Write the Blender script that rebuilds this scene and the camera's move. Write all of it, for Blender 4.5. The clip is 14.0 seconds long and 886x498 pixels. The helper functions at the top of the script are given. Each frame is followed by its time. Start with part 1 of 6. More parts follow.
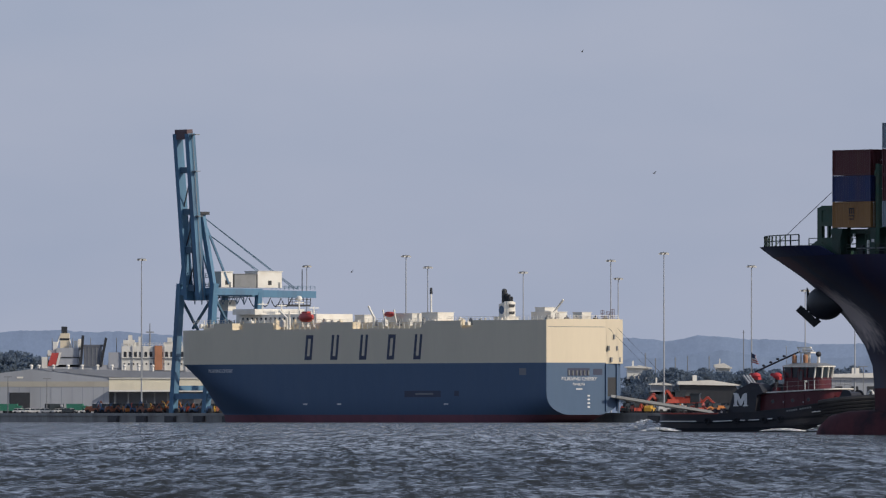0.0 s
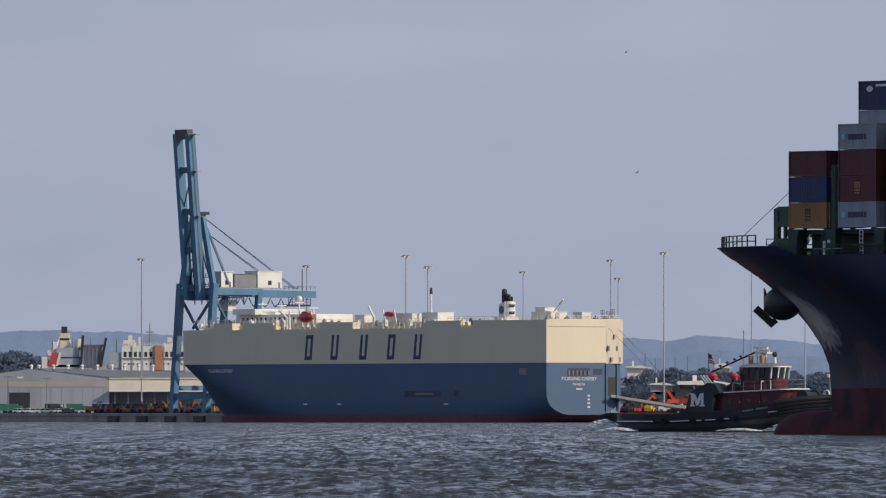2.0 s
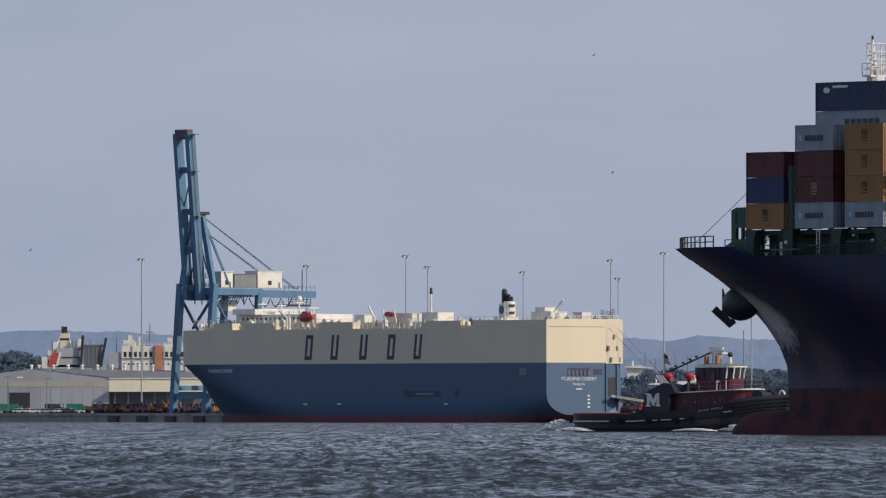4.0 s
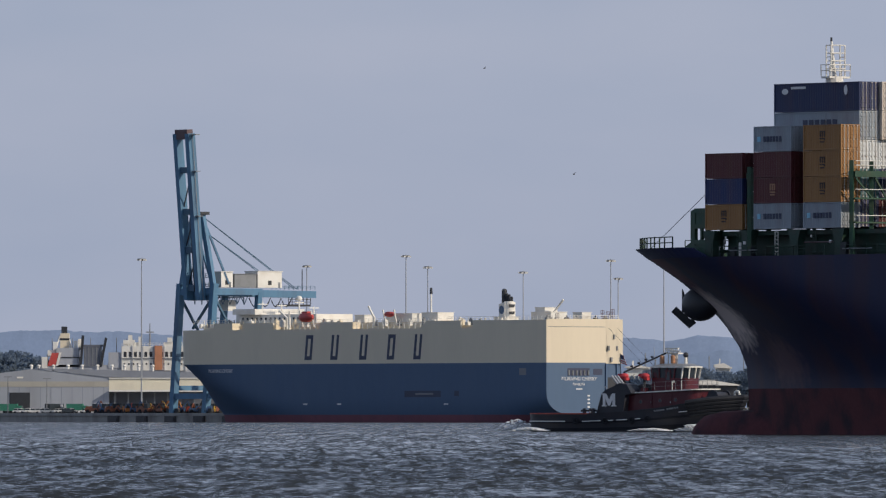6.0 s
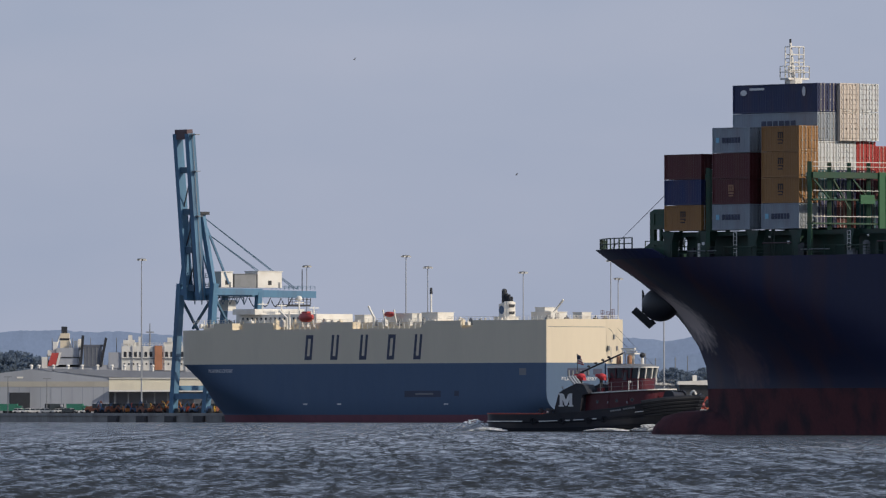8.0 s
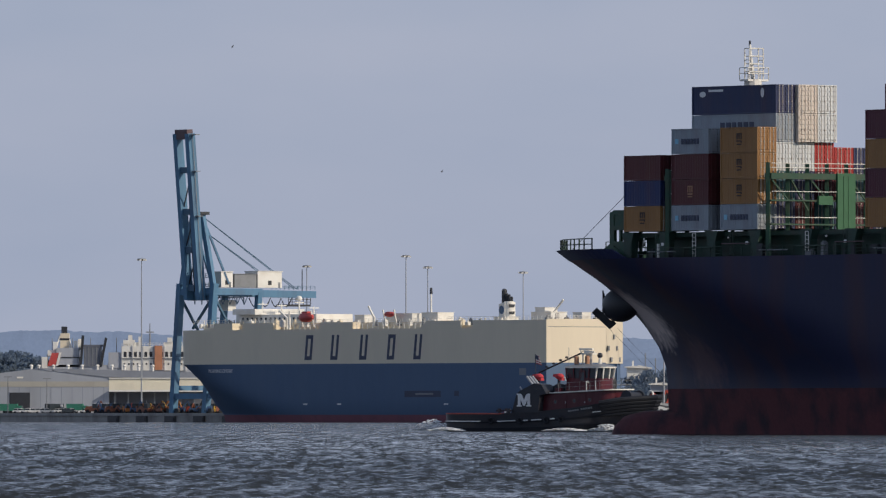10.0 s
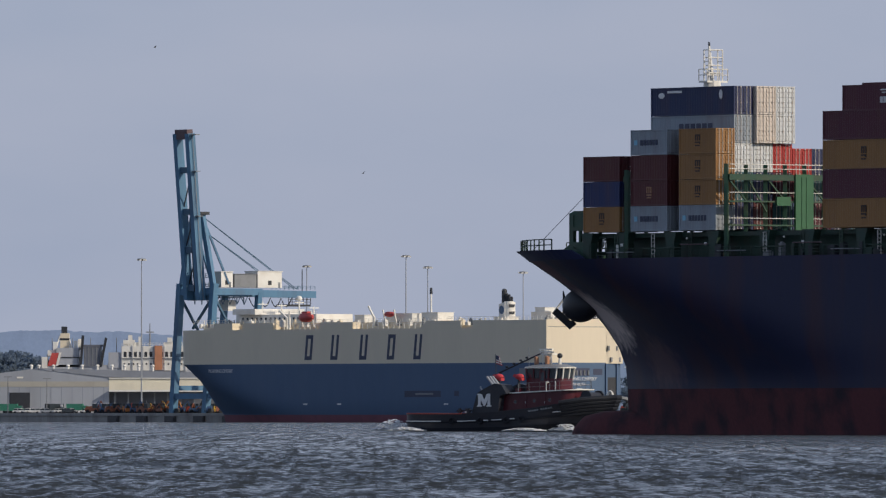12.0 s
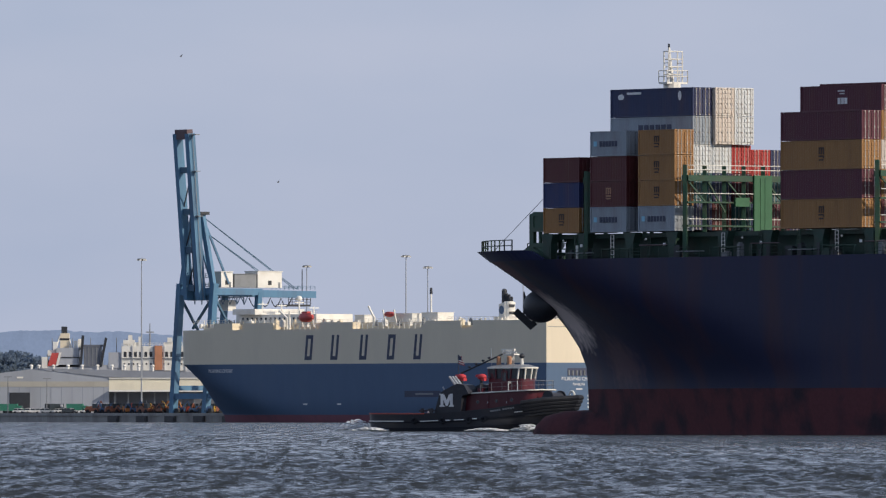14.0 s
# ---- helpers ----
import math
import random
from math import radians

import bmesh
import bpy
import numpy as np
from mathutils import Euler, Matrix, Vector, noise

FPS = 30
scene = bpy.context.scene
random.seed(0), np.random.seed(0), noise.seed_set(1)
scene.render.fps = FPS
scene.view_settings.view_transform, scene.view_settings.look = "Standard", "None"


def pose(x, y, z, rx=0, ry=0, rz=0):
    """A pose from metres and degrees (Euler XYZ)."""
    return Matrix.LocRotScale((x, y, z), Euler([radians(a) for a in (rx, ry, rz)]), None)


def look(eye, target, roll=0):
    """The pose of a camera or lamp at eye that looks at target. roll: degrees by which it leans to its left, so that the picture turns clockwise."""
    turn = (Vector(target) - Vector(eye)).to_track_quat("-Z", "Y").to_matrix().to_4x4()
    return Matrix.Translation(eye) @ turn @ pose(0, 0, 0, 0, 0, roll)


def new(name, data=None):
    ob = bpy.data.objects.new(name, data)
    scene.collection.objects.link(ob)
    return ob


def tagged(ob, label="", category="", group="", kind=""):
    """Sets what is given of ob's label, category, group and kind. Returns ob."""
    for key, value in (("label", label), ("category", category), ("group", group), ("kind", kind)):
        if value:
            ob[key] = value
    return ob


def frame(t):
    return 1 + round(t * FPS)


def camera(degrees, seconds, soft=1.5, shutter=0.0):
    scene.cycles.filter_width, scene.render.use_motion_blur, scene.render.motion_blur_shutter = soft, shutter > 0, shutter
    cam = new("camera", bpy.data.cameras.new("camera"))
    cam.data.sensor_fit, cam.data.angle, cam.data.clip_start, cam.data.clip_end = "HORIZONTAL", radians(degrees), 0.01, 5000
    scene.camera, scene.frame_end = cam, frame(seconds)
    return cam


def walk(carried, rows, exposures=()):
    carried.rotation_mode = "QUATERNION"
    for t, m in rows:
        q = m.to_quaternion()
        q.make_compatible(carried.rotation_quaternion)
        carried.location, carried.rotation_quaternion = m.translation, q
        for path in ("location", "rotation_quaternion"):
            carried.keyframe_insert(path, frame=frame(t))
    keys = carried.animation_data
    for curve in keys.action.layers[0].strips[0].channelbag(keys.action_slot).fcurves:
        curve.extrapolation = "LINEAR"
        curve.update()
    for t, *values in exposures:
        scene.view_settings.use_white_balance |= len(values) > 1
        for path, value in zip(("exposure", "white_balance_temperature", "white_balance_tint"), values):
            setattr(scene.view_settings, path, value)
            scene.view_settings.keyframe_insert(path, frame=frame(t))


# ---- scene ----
EYE = 1.74
cam = camera(4.0818, 14.0, soft=1.25)
CAMERA_POSE = pose(0, 0, EYE, 90 + 0.7768, 0, 0)
walk(cam, [(0.0, CAMERA_POSE), (14.0, CAMERA_POSE)], exposures=[(0.0, 0.04), (8.0, 0.05), (12.0, 0.04), (13.0, 0.08), (13.5, 0.24), (14.0, 0.30)])

# ---- light: hazy afternoon sun from the side, thin bright overcast ----
SUN_AZ, SUN_EL = 117.0, 30.0      # azimuth clockwise from the view direction
world = bpy.data.worlds.new("sky")
scene.world = world
world.use_nodes = True
wn, wl = world.node_tree.nodes, world.node_tree.links
wn.clear()
w_out = wn.new("ShaderNodeOutputWorld")
w_bg = wn.new("ShaderNodeBackground")
w_sky = wn.new("ShaderNodeTexSky")
w_sky.sky_type = "NISHITA"
w_sky.sun_disc = False
w_sky.sun_elevation = radians(SUN_EL)
w_sky.sun_rotation = radians(SUN_AZ)
w_sky.air_density, w_sky.dust_density, w_sky.ozone_density = 1.0, 1.0, 2.0
w_gain = wn.new("ShaderNodeVectorMath")
w_gain.operation = "SCALE"
w_gain.inputs["Scale"].default_value = 0.10
w_co = wn.new("ShaderNodeTexCoord")
w_map = wn.new("ShaderNodeMapping")
w_map.inputs["Scale"].default_value = (14, 14, 40)
w_noise = wn.new("ShaderNodeTexNoise")
w_noise.inputs["Scale"].default_value = 1.5
w_noise.inputs["Detail"].default_value = 4
w_ramp = wn.new("ShaderNodeValToRGB")
w_ramp.color_ramp.elements[0].position, w_ramp.color_ramp.elements[0].color = 0.3, (0.318, 0.372, 0.512, 1)
w_ramp.color_ramp.elements[1].position, w_ramp.color_ramp.elements[1].color = 0.7, (0.382, 0.418, 0.545, 1)
w_mix = wn.new("ShaderNodeMix")
w_mix.data_type = "RGBA"
w_sep = wn.new("ShaderNodeSeparateXYZ")          # bright haze veil low down, clearer sky overhead
w_veil = wn.new("ShaderNodeMapRange")
w_veil.inputs["From Min"].default_value, w_veil.inputs["From Max"].default_value = 0.05, 0.55
w_veil.inputs["To Min"].default_value, w_veil.inputs["To Max"].default_value = 0.90, 0.28
wl.new(w_co.outputs["Generated"], w_sep.inputs[0])
wl.new(w_sep.outputs["Z"], w_veil.inputs["Value"])
wl.new(w_veil.outputs["Result"], w_mix.inputs["Factor"])
wl.new(w_co.outputs["Generated"], w_map.inputs["Vector"])
wl.new(w_map.outputs["Vector"], w_noise.inputs["Vector"])
wl.new(w_noise.outputs["Fac"], w_ramp.inputs["Fac"])
wl.new(w_sky.outputs["Color"], w_gain.inputs[0])
wl.new(w_gain.outputs["Vector"], w_mix.inputs["A"])
wl.new(w_ramp.outputs["Color"], w_mix.inputs["B"])
wl.new(w_mix.outputs["Result"], w_bg.inputs["Color"])
wl.new(w_bg.outputs["Background"], w_out.inputs["Surface"])
sun_data = bpy.data.lights.new("sun", "SUN")
sun_data.energy, sun_data.angle, sun_data.color = 2.75, radians(0.8), (1.0, 0.88, 0.72)
sun = new("sun", sun_data)
sun_dir = Vector((math.sin(radians(SUN_AZ)) * math.cos(radians(SUN_EL)), math.cos(radians(SUN_AZ)) * math.cos(radians(SUN_EL)), math.sin(radians(SUN_EL))))
sun.matrix_world = look(sun_dir * 2000, (0, 0, 0))


# ---- materials ----
def paint(name, color, rough=0.5, metal=0.0, stain=None, amount=0.35, size=2.0, grain=0.12, bump=0.0, streak=False, spec=0.5):
    """Painted or raw surface: base colour, stains of a second colour at one size, grain at another."""
    m = bpy.data.materials.new(name)
    m.use_nodes = True
    n, l = m.node_tree.nodes, m.node_tree.links
    b = n["Principled BSDF"]
    co = n.new("ShaderNodeTexCoord")
    mp = n.new("ShaderNodeMapping")
    mp.inputs["Scale"].default_value = (1, 1, 0.18) if streak else (1, 1, 1)
    big = n.new("ShaderNodeTexNoise")
    big.inputs["Scale"].default_value, big.inputs["Detail"].default_value = 1.0 / size, 5
    fine = n.new("ShaderNodeTexNoise")
    fine.inputs["Scale"].default_value, fine.inputs["Detail"].default_value = 9.0 / size, 3
    ramp = n.new("ShaderNodeValToRGB")
    ramp.color_ramp.elements[0].position, ramp.color_ramp.elements[0].color = 0.45, (0, 0, 0, 1)
    ramp.color_ramp.elements[1].position, ramp.color_ramp.elements[1].color = 0.72, (amount, amount, amount, 1)
    mix = n.new("ShaderNodeMix")
    mix.data_type = "RGBA"
    mix.inputs["A"].default_value = (*color, 1)
    mix.inputs["B"].default_value = (*(stain or [c * 0.55 for c in color]), 1)
    hsv = n.new("ShaderNodeHueSaturation")
    val = n.new("ShaderNodeMapRange")
    val.inputs["To Min"].default_value, val.inputs["To Max"].default_value = 1 - grain, 1 + grain
    hsv.inputs["Color"].default_value = (*color, 1)
    l.new(co.outputs["Object"], mp.inputs["Vector"])
    l.new(mp.outputs["Vector"], big.inputs["Vector"])
    l.new(mp.outputs["Vector"], fine.inputs["Vector"])
    l.new(big.outputs["Fac"], ramp.inputs["Fac"])
    l.new(ramp.outputs["Color"], mix.inputs["Factor"])
    l.new(fine.outputs["Fac"], val.inputs["Value"])
    l.new(mix.outputs["Result"], hsv.inputs["Color"])
    l.new(val.outputs["Result"], hsv.inputs["Value"])
    l.new(hsv.outputs["Color"], b.inputs["Base Color"])
    b.inputs["Roughness"].default_value, b.inputs["Metallic"].default_value = rough, metal
    b.inputs["Specular IOR Level"].default_value = spec
    if bump:
        bp = n.new("ShaderNodeBump")
        bp.inputs["Strength"].default_value, bp.inputs["Distance"].default_value = bump, 0.05
        l.new(fine.outputs["Fac"], bp.inputs["Height"])
        l.new(bp.outputs["Normal"], b.inputs["Normal"])
    return m


M = {}
M["cream"] = paint("cream_paint", (0.735, 0.640, 0.480), 0.55, size=9, amount=0.10, grain=0.03, streak=True)
M["far_blue"] = paint("blue_hull_paint", (0.066, 0.120, 0.210), 0.6, stain=(0.080, 0.132, 0.212), size=14, amount=0.5, grain=0.05, streak=True)
M["antifoul"] = paint("red_antifouling", (0.115, 0.040, 0.046), 0.8, stain=(0.034, 0.027, 0.036), size=3.5, amount=0.95, grain=0.2, spec=0.12)
M["navy"] = paint("navy_hull_paint", (0.016, 0.022, 0.075), 0.42, stain=(0.03, 0.03, 0.07), size=6, amount=0.35, grain=0.08, streak=True, spec=0.15)
M["white"] = paint("white_paint", (0.78, 0.76, 0.70), 0.5, stain=(0.5, 0.42, 0.32), size=3, amount=0.3, grain=0.05)
M["mark"] = paint("dark_blue_lettering", (0.035, 0.045, 0.09), 0.5, size=3, grain=0.04)
M["mark_white"] = paint("white_lettering", (0.75, 0.75, 0.74), 0.5, size=1, grain=0.05)
M["crane"] = paint("crane_blue_paint", (0.085, 0.205, 0.33), 0.6, stain=(0.07, 0.11, 0.17), size=5, amount=0.7, grain=0.1, streak=True)
M["dark"] = paint("dark_steel", (0.03, 0.033, 0.04), 0.55, size=2, grain=0.2)
M["grey"] = paint("grey_steel", (0.22, 0.23, 0.24), 0.5, size=3, grain=0.1)
M["galv"] = paint("galvanised_steel", (0.36, 0.38, 0.41), 0.5, metal=0.1, size=3, grain=0.1)
M["concrete"] = paint("quay_concrete", (0.36, 0.345, 0.32), 0.85, stain=(0.17, 0.155, 0.14), size=6, amount=0.7, grain=0.15, streak=True)
M["orange"] = paint("lifeboat_orange", (0.52, 0.075, 0.065), 0.4, size=2, grain=0.08)
M["green"] = paint("green_deck_paint", (0.014, 0.062, 0.036), 0.5, stain=(0.10, 0.07, 0.03), size=1.5, amount=0.4, grain=0.15)
M["maroon"] = paint("maroon_paint", (0.076, 0.015, 0.023), 0.32, stain=(0.14, 0.045, 0.05), size=1.5, amount=0.3, grain=0.08, spec=0.3)
M["black"] = paint("black_hull_paint", (0.028, 0.031, 0.040), 0.45, stain=(0.046, 0.040, 0.044), size=1.2, amount=0.5, grain=0.2, spec=0.35)
M["rubber"] = paint("black_rubber", (0.022, 0.024, 0.030), 0.55, size=0.8, grain=0.25, bump=0.4, spec=0.15)
M["rusty"] = paint("rusted_brown_steel", (0.13, 0.085, 0.09), 0.7, size=1.5, grain=0.25)
M["red_deck"] = paint("red_deck_paint", (0.36, 0.06, 0.045), 0.6, size=1.5, grain=0.1)


def glass(name):
    m = bpy.data.materials.new(name)
    m.use_nodes = True
    b = m.node_tree.nodes["Principled BSDF"]
    b.inputs["Base Color"].default_value = (0.03, 0.04, 0.05, 1)
    b.inputs["Roughness"].default_value = 0.10
    return m


M["glass"] = glass("dark_window_glass")


# ---- mesh helpers ----
def box(bm, x0, x1, y0, y1, z0, z1):
    v = [bm.verts.new(p) for p in ((x0, y0, z0), (x1, y0, z0), (x1, y1, z0), (x0, y1, z0), (x0, y0, z1), (x1, y0, z1), (x1, y1, z1), (x0, y1, z1))]
    for f in ((3, 2, 1, 0), (4, 5, 6, 7), (0, 1, 5, 4), (1, 2, 6, 5), (2, 3, 7, 6), (3, 0, 4, 7)):
        bm.faces.new([v[i] for i in f])
    return bm


def rod(bm, p, q, r, r2=None, n=6):
    """A round bar from p to q, tapering from r to r2."""
    p, q = Vector(p), Vector(q)
    r2 = r if r2 is None else r2
    d = (q - p).normalized()
    u = d.orthogonal().normalized()
    w = d.cross(u)
    rings = []
    for c, rad in ((p, r), (q, r2)):
        rings.append([bm.verts.new(c + rad * (math.cos(2 * math.pi * i / n) * u + math.sin(2 * math.pi * i / n) * w)) for i in range(n)])
    for i in range(n):
        bm.faces.new((rings[0][i], rings[0][(i + 1) % n], rings[1][(i + 1) % n], rings[1][i]))
    bm.faces.new(rings[0][::-1])
    bm.faces.new(rings[1])
    return bm


def girder(bm, p, q, w, d=None, side=(0, 0, 1)):
    """A box girder from p to q; w across, d along the given side direction."""
    p, q = Vector(p), Vector(q)
    d = w if d is None else d
    t = (q - p).normalized()
    s = Vector(side)
    s = s - s.dot(t) * t
    s = s.normalized() if s.length > 1e-4 else t.orthogonal().normalized()
    e = t.cross(s)
    ends = [[bm.verts.new(c + s * d / 2 * i + e * w / 2 * j) for i, j in ((-1, -1), (1, -1), (1, 1), (-1, 1))] for c in (p, q)]
    for i in range(4):
        bm.faces.new((ends[0][i], ends[0][(i + 1) % 4], ends[1][(i + 1) % 4], ends[1][i]))
    bm.faces.new(ends[0][::-1])
    bm.faces.new(ends[1])
    return bm


def prism(bm, outline, axis, lo, hi):
    """An outline of 2D points drawn out along an axis: x takes (y, z), y takes (x, z), z takes (x, y)."""
    def place(a, b, c):
        return {"x": (c, a, b), "y": (a, c, b), "z": (a, b, c)}[axis]
    low = [bm.verts.new(place(a, b, lo)) for a, b in outline]
    high = [bm.verts.new(place(a, b, hi)) for a, b in outline]
    k = len(outline)
    for i in range(k):
        bm.faces.new((low[i], low[(i + 1) % k], high[(i + 1) % k], high[i]))
    bm.faces.new(low[::-1])
    bm.faces.new(high)
    return bm


def ball(bm, c, rx, ry, rz, seg=12):
    m = Matrix.Translation(c) @ Matrix.Diagonal((rx, ry, rz, 1))
    bmesh.ops.create_uvsphere(bm, u_segments=seg, v_segments=max(6, seg // 2), radius=1, matrix=m)
    return bm


def mesh_of(name, bm, material):
    bmesh.ops.recalc_face_normals(bm, faces=bm.faces[:])
    me = bpy.data.meshes.new(name)
    bm.to_mesh(me)
    bm.free()
    me.materials.append(material)
    return me


def part(name, bm, material, parent, label="", smooth=False):
    me = mesh_of(name, bm, material)
    if smooth:
        me.polygons.foreach_set("use_smooth", [True] * len(me.polygons))
        me.set_sharp_from_angle(angle=radians(38))
    ob = new(name, me)
    ob.parent = parent
    return tagged(ob, label)


def thing(name, m, label, category, group="", kind=""):
    ob = new(name)
    ob.matrix_basis = m
    return tagged(ob, label, category, group, kind)


def solid(name, bm, material, label, category, group="", kind="", m=None, smooth=False):
    ob = part(name, bm, material, None, "", smooth)
    if m is not None:
        ob.matrix_basis = m
    return tagged(ob, label, category, group, kind)


def tube(bm, pts, r, n=8, closed=False):
    """One bent round bar through a line of points."""
    pts = [Vector(p) for p in pts]
    rings = []
    for i, c in enumerate(pts):
        if closed:
            d = (pts[(i + 1) % len(pts)] - pts[i - 1]).normalized()
        else:
            d = (pts[min(i + 1, len(pts) - 1)] - pts[max(i - 1, 0)]).normalized()
        u = Vector((0, 0, 1)) if abs(d.z) < 0.8 else Vector((0, 1, 0))
        u = (u - u.dot(d) * d).normalized()
        w = d.cross(u)
        rings.append([bm.verts.new(c + r * (math.cos(2 * math.pi * k / n) * u + math.sin(2 * math.pi * k / n) * w)) for k in range(n)])
    for i in range(len(rings) if closed else len(rings) - 1):
        p, q = rings[i], rings[(i + 1) % len(rings)]
        for k in range(n):
            bm.faces.new((p[k], p[(k + 1) % n], q[(k + 1) % n], q[k]))
    if not closed:
        bm.faces.new(rings[0][::-1])
        bm.faces.new(rings[-1])
    return bm


def rail(bm, pts, height=1.1, step=1.5, r=0.03, bars=3):
    """A railing along a line of points: posts and level bars."""
    for p, q in zip(pts, pts[1:]):
        p, q = Vector(p), Vector(q)
        k = max(1, round((q - p).length / step))
        for i in range(k + 1):
            c = p.lerp(q, i / k)
            rod(bm, c, c + Vector((0, 0, height)), r, n=4)
        for j in range(bars):
            up = Vector((0, 0, height * (j + 1) / bars))
            rod(bm, p + up, q + up, r, n=4)
    return bm


def hull_skin(levels, fractions, aft, stem, half, close_aft=True):
    """Hull plating, both sides, between levels. stem(z): where the bow ends; half(x, z): half breadth."""
    bm = bmesh.new()
    rows = []
    for z in levels:
        sides = []
        for sign in (1, -1):
            line = []
            for f in fractions:
                x = aft(z) + (stem(z) - aft(z)) * f
                line.append(bm.verts.new((x, sign * max(half(x, z), 0.02), z)))
            sides.append(line)
        rows.append(sides)
    for lo, hi in zip(rows, rows[1:]):
        for k in (0, 1):
            for i in range(len(fractions) - 1):
                bm.faces.new((lo[k][i], lo[k][i + 1], hi[k][i + 1], hi[k][i]))
        bm.faces.new((lo[0][-1], lo[1][-1], hi[1][-1], hi[0][-1]))
        if close_aft:
            bm.faces.new((lo[0][0], lo[1][0], hi[1][0], hi[0][0]))
    top = rows[-1]
    for i in range(len(fractions) - 1):
        bm.faces.new((top[0][i], top[0][i + 1], top[1][i + 1], top[1][i]))
    return bm


def curve_of(table):
    """Straight-line interpolation in a short table of (at, value)."""
    xs, ys = [r[0] for r in table], [r[1] for r in table]
    return lambda v: float(np.interp(v, xs, ys))


# ---- water: one sheet of wind waves to the horizon ----
def water_material():
    m = bpy.data.materials.new("harbour_water")
    m.use_nodes = True
    n, l = m.node_tree.nodes, m.node_tree.links
    b = n["Principled BSDF"]
    b.inputs["Base Color"].default_value = (0.031, 0.035, 0.038, 1)
    b.inputs["Roughness"].default_value = 0.10
    b.inputs["IOR"].default_value = 1.333
    co = n.new("ShaderNodeTexCoord")
    heights = []
    for scale, gain in ((2.6, 1.0), (8.0, 0.5)):
        noi = n.new("ShaderNodeTexNoise")
        noi.inputs["Scale"].default_value, noi.inputs["Detail"].default_value = scale, 3
        mp = n.new("ShaderNodeMapping")
        mp.inputs["Scale"].default_value = (0.75, 1.25, 1.0)
        mul = n.new("ShaderNodeMath")
        mul.operation = "MULTIPLY"
        mul.inputs[1].default_value = gain
        l.new(co.outputs["Object"], mp.inputs["Vector"])
        l.new(mp.outputs["Vector"], noi.inputs["Vector"])
        l.new(noi.outputs["Fac"], mul.inputs[0])
        heights.append(mul.outputs["Value"])
    add = n.new("ShaderNodeMath")
    l.new(heights[0], add.inputs[0])
    l.new(heights[1], add.inputs[1])
    bp = n.new("ShaderNodeBump")
    bp.inputs["Strength"].default_value, bp.inputs["Distance"].default_value = 0.9, 0.10
    l.new(add.outputs["Value"], bp.inputs["Height"])
    # gusts: long patches of steeper and flatter ripples
    tilt = None
    for sx, sy, gain in ((3.4, 0.21, 0.90), (1.4, 0.040, 0.85), (0.38, 0.0065, 0.46)):
        mp = n.new("ShaderNodeMapping")
        mp.inputs["Scale"].default_value = (sx, sy, 1.0)
        noi = n.new("ShaderNodeTexNoise")
        noi.inputs["Scale"].default_value, noi.inputs["Detail"].default_value = 1.0, 4
        mad = n.new("ShaderNodeMath")
        mad.operation = "MULTIPLY_ADD"
        mad.inputs[1].default_value, mad.inputs[2].default_value = -2 * gain, gain * 0.90
        l.new(co.outputs["Object"], mp.inputs["Vector"])
        l.new(mp.outputs["Vector"], noi.inputs["Vector"])
        l.new(noi.outputs["Fac"], mad.inputs[0])
        if tilt is None:
            tilt = mad.outputs["Value"]
        else:
            both = n.new("ShaderNodeMath")
            l.new(tilt, both.inputs[0])
            l.new(mad.outputs["Value"], both.inputs[1])
            tilt = both.outputs["Value"]
    lean = n.new("ShaderNodeCombineXYZ")
    l.new(tilt, lean.inputs["Y"])
    total = n.new("ShaderNodeVectorMath")
    unit = n.new("ShaderNodeVectorMath")
    unit.operation = "NORMALIZE"
    l.new(bp.outputs["Normal"], total.inputs[0])
    l.new(lean.outputs["Vector"], total.inputs[1])
    l.new(total.outputs["Vector"], unit.inputs[0])
    l.new(unit.outputs["Vector"], b.inputs["Normal"])
    return m


